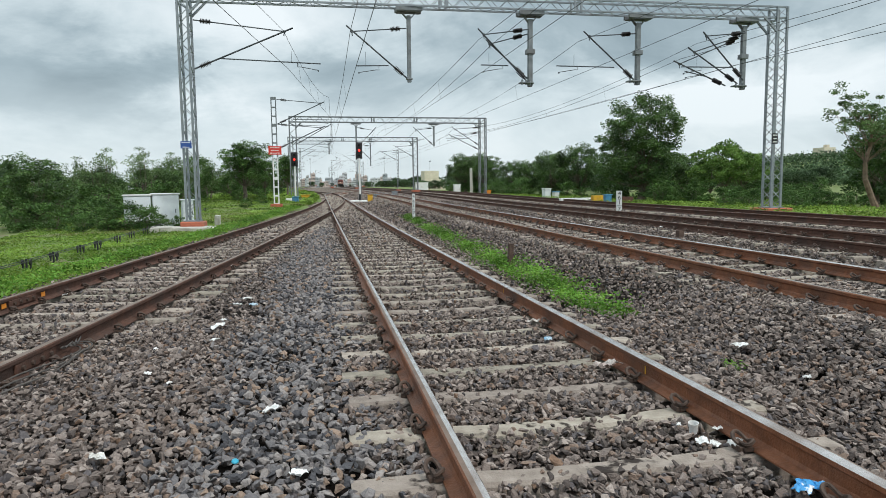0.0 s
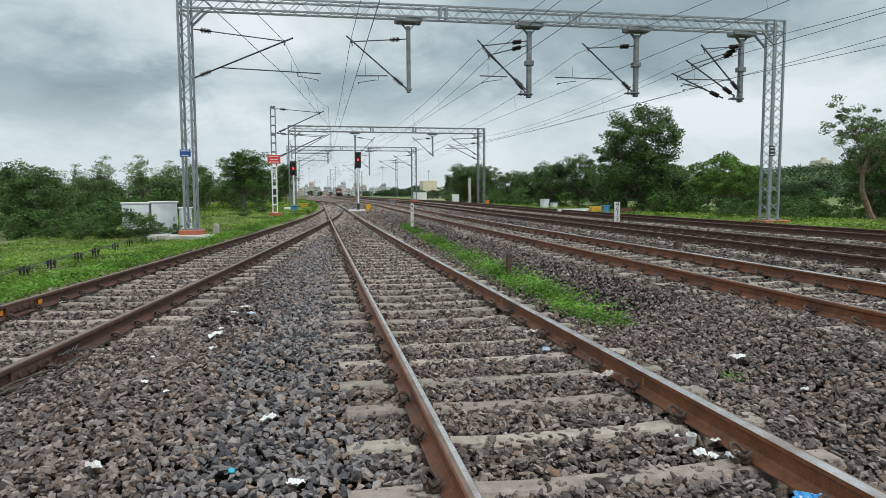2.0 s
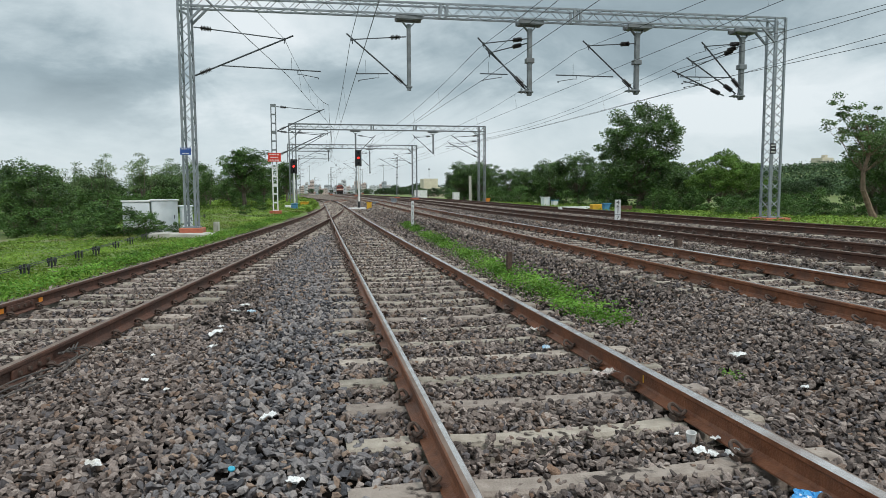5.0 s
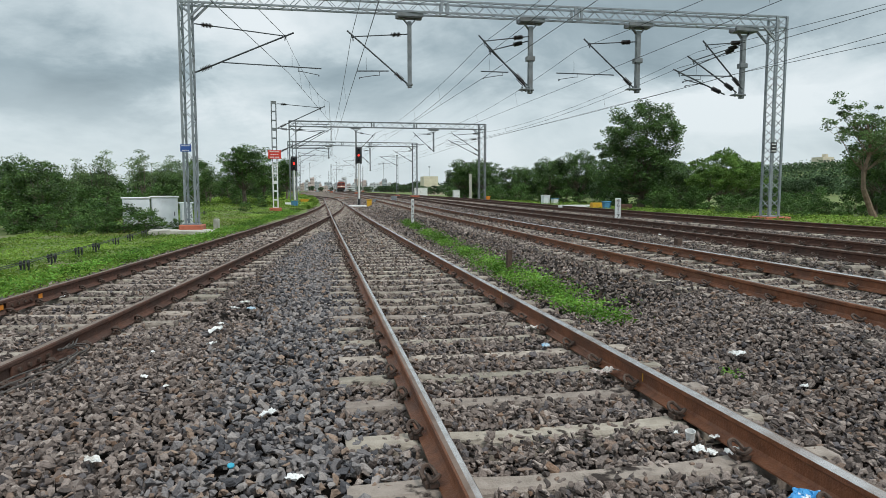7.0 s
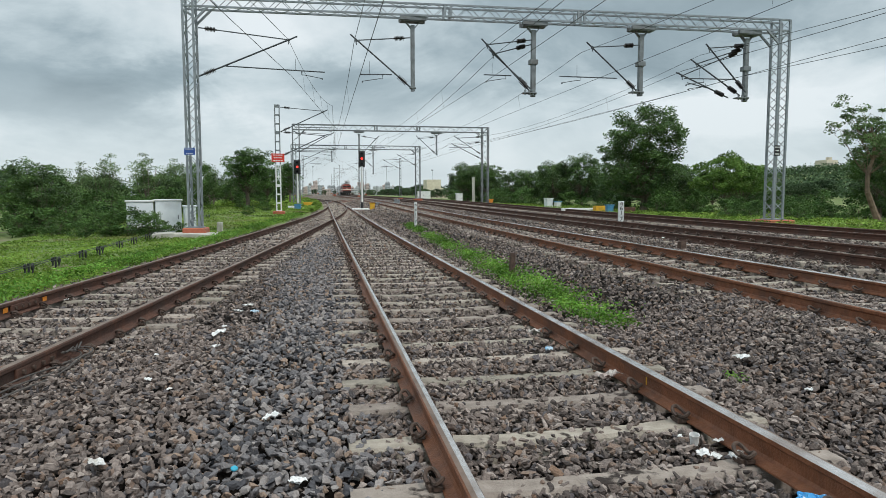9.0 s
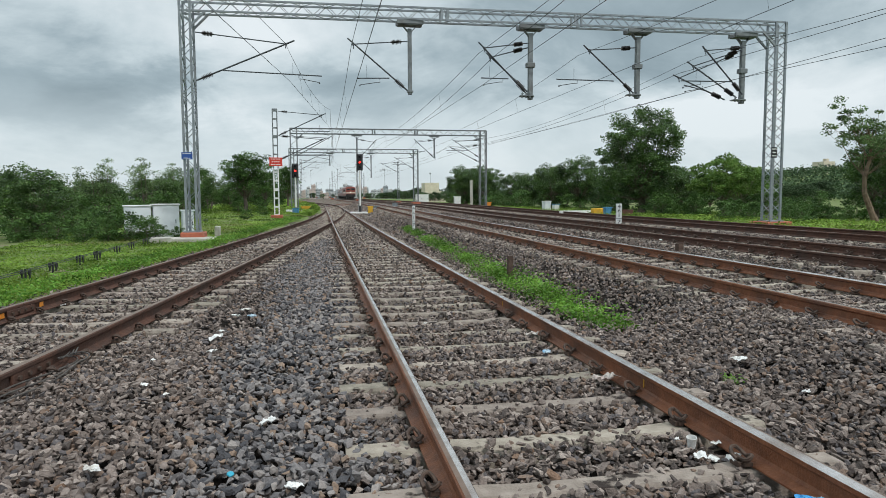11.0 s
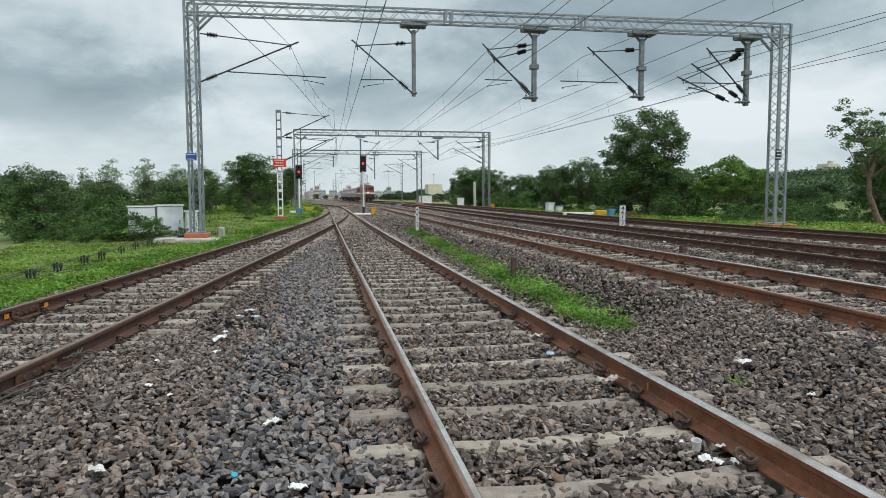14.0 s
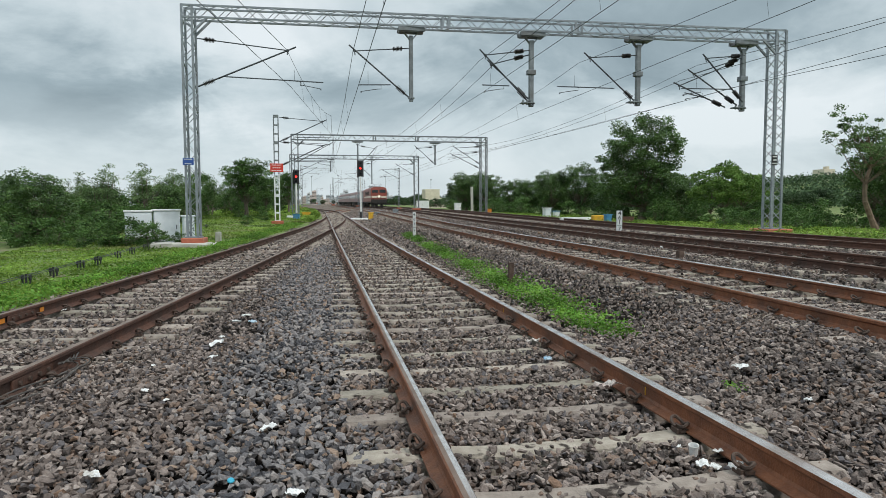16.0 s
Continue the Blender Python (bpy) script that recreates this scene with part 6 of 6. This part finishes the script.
def scrap(kind, x, y, size, material, label, seed, lift=0.022, crumple=1.0):
    """A crumpled, folded sheet with some thickness."""
    rng = np.random.default_rng(seed)
    bm = bmesh.new()
    bmesh.ops.create_grid(bm, x_segments=9, y_segments=7, size=0.5)
    for v in bm.verts:
        w = rng.normal(size=3)
        u, q = v.co.x, v.co.y
        fold = abs(math.sin(5.1 * u + seed)) * 0.6 + abs(math.sin(6.3 * q + 2.1 * u + 0.7 * seed)) * 0.5
        v.co.x = u * size * (1.25 - 0.3 * fold) + w[0] * size * 0.035
        v.co.y = q * size * (0.8 + 0.25 * math.sin(3 * u + seed)) + w[1] * size * 0.035
        v.co.z = crumple * size * (0.28 * fold + 0.04 * abs(w[2]))
    bmesh.ops.solidify(bm, geom=bm.faces[:], thickness=0.003)
    ob = part(kind, bm, material, None)
    ob.matrix_basis = pose(x, y, float(bed(x, y)) + lift, rng.uniform(-12, 12), rng.uniform(-12, 12), rng.uniform(0, 360))
    return tagged(ob, label, "litter", "litter")


papers = [(-0.95, 8.45, 0.17), (-1.02, 8.05, 0.16), (-1.05, 6.80, 0.19), (-1.0, 6.22, 0.10), (-1.49, 6.08, 0.06), (-1.66, 12.6, 0.17), (-0.35, 4.26, 0.13), (-1.20, 3.58, 0.10), (-1.34, 5.19, 0.07),
          (-0.15, 3.25, 0.11), (-2.23, 7.4, 0.11), (-3.55, 9.8, 0.09), (2.11, 3.47, 0.05), (2.29, 3.35, 0.075), (2.09, 3.20, 0.09), (2.14, 3.15, 0.075), (2.27, 3.14, 0.10), (3.62, 4.2, 0.07),
          (-1.06, 7.18, 0.08), (-1.12, 4.9, 0.05), (8.7, 19.84, 0.10), (9.0, 15.9, 0.10), (9.9, 14.0, 0.14), (1.2, 7.4, 0.05), (3.2, 8.6, 0.06), (-2.2, 10.6, 0.1), (2.9, 12.8, 0.05)]
for i, (x, y, s) in enumerate(papers):
    scrap("paper_scrap", x, y, s * 0.72, PAPER, "crumpled dirty white paper scrap on the ballast", 100 + i)
scrap("plastic_scrap", 2.10, 5.74, 0.07, PALE_BLUE, "small pale blue plastic scrap between the sleepers", 146)
scrap("plastic_scrap", -0.82, 8.02, 0.09, PALE_BLUE, "torn pale blue plastic film on the ballast", 140)
scrap("plastic_wrapper", 3.70, 5.10, 0.12, PAPER, "crumpled white and violet wrapper on the ballast", 141)
scrap("cloth_rag", 2.24, 4.70, 0.16, PINKISH, "dirty twisted rag lying by the rail", 142, 0.03)
scrap("cloth_rag", 2.20, 6.45, 0.13, PINKISH, "dirty twisted rag lying by the rail", 143, 0.03)
scrap("snack_packet", 2.23, 2.55, 0.15, SKY_BLUE, "blue and white crumpled snack packet beside the rail", 144, 0.03, 0.8)
scrap("brick_lump", 2.47, 23.4, 0.2, BRICK, "orange broken brick lump on the ballast", 145, 0.04)
bm = bmesh.new()
bmesh.ops.create_icosphere(bm, subdivisions=2, radius=0.02)
for v in bm.verts:
    v.co.z *= 0.55
cap = part("bottle_cap", bm, CYAN, None)
cap.matrix_basis = pose(-0.485, 3.48, float(bed(-0.485, 3.48)) + 0.024, 20, 10, 0)
tagged(cap, "bright cyan plastic cap on the stones", "litter", "litter")


def paper_cup(x, y, z, rx, ry, rz):
    t = thing("paper_cup", x, y, z, 0, "white paper cup lying by the sleepers", "litter", "litter")
    t.matrix_basis = pose(x, y, z, rx, ry, rz)
    bm = bmesh.new()
    bmesh.ops.create_cone(bm, cap_ends=False, segments=20, radius1=0.023, radius2=0.029, depth=0.066, matrix=Matrix.Translation((0, 0, 0.033)))
    bmesh.ops.solidify(bm, geom=bm.faces[:], thickness=0.0015)
    part("wall", bm, PAPER, t)
    bm = bmesh.new()
    rod(bm, (0, 0, 0.004), (0, 0, 0.007), 0.0228, seg=20)
    part("bottom", bm, PAPER, t)
    bm = bmesh.new()
    tube(bm, [(0.0293 * math.cos(a), 0.0293 * math.sin(a), 0.066) for a in np.linspace(0, 2 * math.pi, 21)], 0.002, 5)
    part("rim", bm, PAPER, t)
    return t


paper_cup(2.17, 3.41, -0.01, 8, -6, 0)


# ---- the train ----
LOCO_RED = mat("orange_red_loco_paint", (0.20, 0.040, 0.026), (0.27, 0.058, 0.036), 2, 0.45, 0, 0.05, 20, (0.18, 0.05, 0.03), 0.8, (0.5, 0.8))
LOCO_CREAM = mat("cream_stripe_paint", (0.66, 0.58, 0.48), (0.78, 0.70, 0.60), 2, 0.45, 0, 0.05, 20, (0.5, 0.42, 0.34), 1.0, (0.55, 0.8))
COACH_SIDE = mat("dusty_coach_paint", (0.27, 0.15, 0.145), (0.36, 0.21, 0.20), 1.2, 0.5, 0, 0.03, 20, (0.25, 0.19, 0.18), 0.5, (0.5, 0.8))
COACH_BAND = mat("pale_coach_band", (0.40, 0.33, 0.32), (0.50, 0.42, 0.40), 1.2, 0.5, 0, 0.03, 20, (0.36, 0.33, 0.32), 0.5, (0.5, 0.8))
ROOF_GREY = mat("grey_coach_roof", (0.24, 0.245, 0.25), (0.34, 0.345, 0.35), 1.5, 0.7, 0, 0.1, 20, (0.17, 0.16, 0.155), 0.6, (0.5, 0.8))
UNDER = mat("black_underframe", (0.018, 0.017, 0.016), (0.045, 0.04, 0.036), 4, 0.8, 0, 0.3, 20)
HEADLIGHT = mat("lit_headlight", (0.9, 0.85, 0.7), (0.95, 0.9, 0.8), 2, 0.2, 0, 0, glow=((1.0, 0.68, 0.45), 0.8))
GLASS = mat("cab_glass", (0.015, 0.018, 0.02), (0.03, 0.034, 0.036), 2, 0.1, 0, 0)


def body_shell(bm, w, l, z0, z1, crown, rake=0.0):
    """A vehicle body: straight sides, rounded shoulders, an arched roof; the end at -y rakes back above the waist."""
    h = w / 2
    sec = [(-h, z0), (h, z0), (h, z1 - crown), (h * 0.93, z1 - crown * 0.55), (h * 0.7, z1 - crown * 0.2), (h * 0.35, z1 - crown * 0.04), (-h * 0.35, z1 - crown * 0.04), (-h * 0.7, z1 - crown * 0.2), (-h * 0.93, z1 - crown * 0.55), (-h, z1 - crown)]
    rings = []
    for y, back in ((-l / 2, 1), (-l / 2 + 0.5, 0), (l / 2 - 0.5, 0), (l / 2, -1)):
        rings.append([bm.verts.new((x * (0.96 if back else 1), y + back * rake * max(0.0, (z - z0 - 0.45 * (z1 - z0)) / (z1 - z0)), z)) for x, z in sec])
    k = len(sec)
    for a, b in zip(rings, rings[1:]):
        for i in range(k):
            bm.faces.new((a[i], a[(i + 1) % k], b[(i + 1) % k], b[i]))
    bm.faces.new(rings[0])
    bm.faces.new(rings[-1][::-1])
    bmesh.ops.recalc_face_normals(bm, faces=bm.faces[:])


def bogie(t, y, axles, r, w):
    bm = bmesh.new()
    span = (axles - 1) * 1.9
    for s in (-1, 1):
        box(bm, s * (w / 2 - 0.18), y, r + 0.12, 0.14, span + 1.3, 0.3, 0.03)
    box(bm, 0, y, r + 0.15, w - 0.4, 0.6, 0.3, 0.03)
    b = part("bogie", bm, UNDER, t)
    for i in range(axles):
        yy = y - span / 2 + i * 1.9
        for s in (-1, 1):
            bm = bmesh.new()
            rod(bm, (s * 0.80, yy, r), (s * 0.93, yy, r), r, seg=20)
            part("wheel", bm, UNDER, b)


def locomotive():
    t = thing("electric_locomotive", 0, 0, 0, 0, "orange red electric locomotive with cream stripe and lit headlight", "locomotive")
    L, W = 18.0, 3.06
    bm = bmesh.new()
    body_shell(bm, W, L, 1.15, 3.95, 0.55, 0.75)
    body = part("body", bm, LOCO_RED, t)
    bm = bmesh.new()
    box(bm, 0, 0, 1.0, W - 0.1, L - 0.1, 0.34, 0.03)
    part("underframe", bm, UNDER, t)
    bm = bmesh.new()
    box(bm, 0, -L / 2 - 0.06, 1.2, 2.95, 0.22, 0.72, 0.04)
    part("buffer_beam", bm, UNDER, t)
    bm = bmesh.new()
    for s in (-1, 1):
        box(bm, s * 0.86, -L / 2 - 0.012, 2.02, 1.1, 0.03, 0.34, 0.01)
        box(bm, s * (W / 2 + 0.005), 0, 2.02, 0.02, L - 1.2, 0.30)
    part("cream_stripe", bm, LOCO_CREAM, t, "cream painted stripe")
    for s in (-1, 1):
        bm = bmesh.new()
        m = pose(s * 0.70, -L / 2 + 0.235, 3.12, -15.5, 0, 0)
        box(bm, 0, 0, 0, 1.16, 0.05, 0.62, 0.02, m)
        part("windscreen", bm, GLASS, t, "dark cab windscreen")
        bm = bmesh.new()
        rod(bm, (s * 0.98, -L / 2 - 0.62, 1.05), (s * 0.98, -L / 2 - 0.1, 1.05), 0.09, seg=12)
        rod(bm, (s * 0.98, -L / 2 - 0.68, 1.05), (s * 0.98, -L / 2 - 0.6, 1.05), 0.24, seg=18)
        part("buffer", bm, UNDER, t)
        bm = bmesh.new()
        rod(bm, (s * 1.05, -L / 2 - 0.06, 1.62), (s * 1.05, -L / 2, 1.62), 0.09, seg=12)
        part("marker_lamp", bm, GLASS, t)
    bm = bmesh.new()
    rod(bm, (0, -L / 2 - 0.12, 2.12), (0, -L / 2 + 0.02, 2.12), 0.30, seg=20)
    ring = part("headlight_case", bm, LOCO_CREAM, t)
    bm = bmesh.new()
    rod(bm, (0, -L / 2 - 0.135, 2.12), (0, -L / 2 - 0.11, 2.12), 0.15, seg=20)
    part("headlight_lens", bm, HEADLIGHT, ring, "glowing warm white headlight")
    bm = bmesh.new()
    for i in range(9):
        x = -1.25 + i * 0.3125
        bar(bm, (x, -L / 2 - 0.30, 0.85), (x * 0.92, -L / 2 - 0.42, 0.2), 0.07, 0.03)
    bar(bm, (-1.3, -L / 2 - 0.42, 0.2), (1.3, -L / 2 - 0.42, 0.2), 0.08)
    bar(bm, (-1.4, -L / 2 - 0.28, 0.85), (1.4, -L / 2 - 0.28, 0.85), 0.14)
    part("cattle_guard", bm, UNDER, t)
    for i in range(5):
        for s in (-1, 1):
            bm = bmesh.new()
            box(bm, s * (W / 2 + 0.004), -3.6 + i * 1.8, 2.75, 0.03, 1.2, 0.7, 0.005)
            part("side_grille", bm, UNDER, t)
    for y in (-5.5, 5.5):
        bm = bmesh.new()
        for s in (-1, 1):
            bar(bm, (s * 0.6, y - 0.7, 4.02), (s * 0.55, y + 0.9, 4.22), 0.05)
            bar(bm, (s * 0.55, y + 0.9, 4.22), (s * 0.5, y - 0.6, 4.34), 0.04)
        bar(bm, (-0.85, y - 0.6, 4.36), (0.85, y - 0.6, 4.36), 0.07)
        box(bm, 0, y, 3.97, 1.5, 1.9, 0.08)
        part("pantograph", bm, DARK_STEEL, t)
    bm = bmesh.new()
    for y in (-2.5, 0, 2.5):
        box(bm, 0, y, 4.02, 1.6, 1.6, 0.3, 0.05)
    part("roof_equipment", bm, ROOF_GREY, t)
    for y in (-5.4, 5.4):
        bogie(t, y, 3, 0.545, 2.5)
    return t


def coach():
    t = thing("passenger_coach", 0, 0, 0, 0, "dusty maroon grey passenger coach with dark windows", "railway coach", "coaches of the train")
    L, W = 22.3, 3.05
    bm = bmesh.new()
    body_shell(bm, W, L, 1.1, 3.75, 0.5)
    part("body", bm, COACH_SIDE, t)
    bm = bmesh.new()
    body_shell(bm, W * 0.9, L - 0.2, 3.4, 3.79, 0.36)
    part("roof", bm, ROOF_GREY, t)
    bm = bmesh.new()
    for s in (-1, 1):
        box(bm, s * (W / 2 + 0.004), 0, 2.45, 0.02, L - 0.3, 0.95)
    part("window_band", bm, COACH_BAND, t, "pale band along the windows")
    bm = bmesh.new()
    box(bm, 0, 0, 0.95, W - 0.5, L - 6, 0.5, 0.05)
    box(bm, 0, 0, 0.75, W - 0.4, 6.0, 0.6, 0.05)
    part("underframe", bm, UNDER, t)
    bm = bmesh.new()
    box(bm, 0, 0, 0, 0.03, 1.05, 0.62, 0.006)
    me = bpy.data.meshes.new("window")
    bm.to_mesh(me)
    bm.free()
    me.materials.append(GLASS)
    for s in (-1, 1):
        for i in range(11):
            o = new("window", me)
            o.parent = t
            o.matrix_basis = pose(s * (W / 2 + 0.012), -8.0 + i * 1.6, 2.48)
    for s in (-1, 1):
        for y in (-L / 2 + 0.8, L / 2 - 0.8):
            bm = bmesh.new()
            box(bm, s * (W / 2 + 0.006), y, 2.2, 0.03, 0.75, 1.95, 0.006)
            part("door", bm, ROOF_GREY, t)
    bm = bmesh.new()
    box(bm, 0, -L / 2 - 0.25, 2.3, 1.0, 0.5, 2.2, 0.05)
    part("gangway", bm, UNDER, t)
    for y in (-7.4, 7.4):
        bogie(t, y, 2, 0.46, 2.4)
    return t


loco = locomotive()
coaches = [coach()]
for k in range(11):
    coaches.append(copy_thing(coaches[0], pose(0, 0, 0)))
coaches_x = second_x


def vehicle_pose(y):
    """On the second line's rails, heading along it."""
    x = float(coaches_x(y))
    z = TOP["second"] + float(rise(y))
    dx = float(coaches_x(y + 6) - coaches_x(y - 6)) / 12
    dz = float(rise(y + 6) - rise(y - 6)) / 12
    return pose(x, y, z, math.degrees(math.atan(dz)), 0, -math.degrees(math.atan(dx)))


def nose(t):
    """How far off the engine's nose is: it comes on at a steady pace."""
    return 123.0 + 16.0 * (16 - t)


def motions():
    """The train runs in along the second line."""
    times = [0.5 * k for k in range(33)]
    walk(loco, [(t, vehicle_pose(nose(t) + 9.0)) for t in times])
    for k, c in enumerate(coaches):
        walk(c, [(t, vehicle_pose(nose(t) + 30.0 + 23.1 * k)) for t in times])


motions()
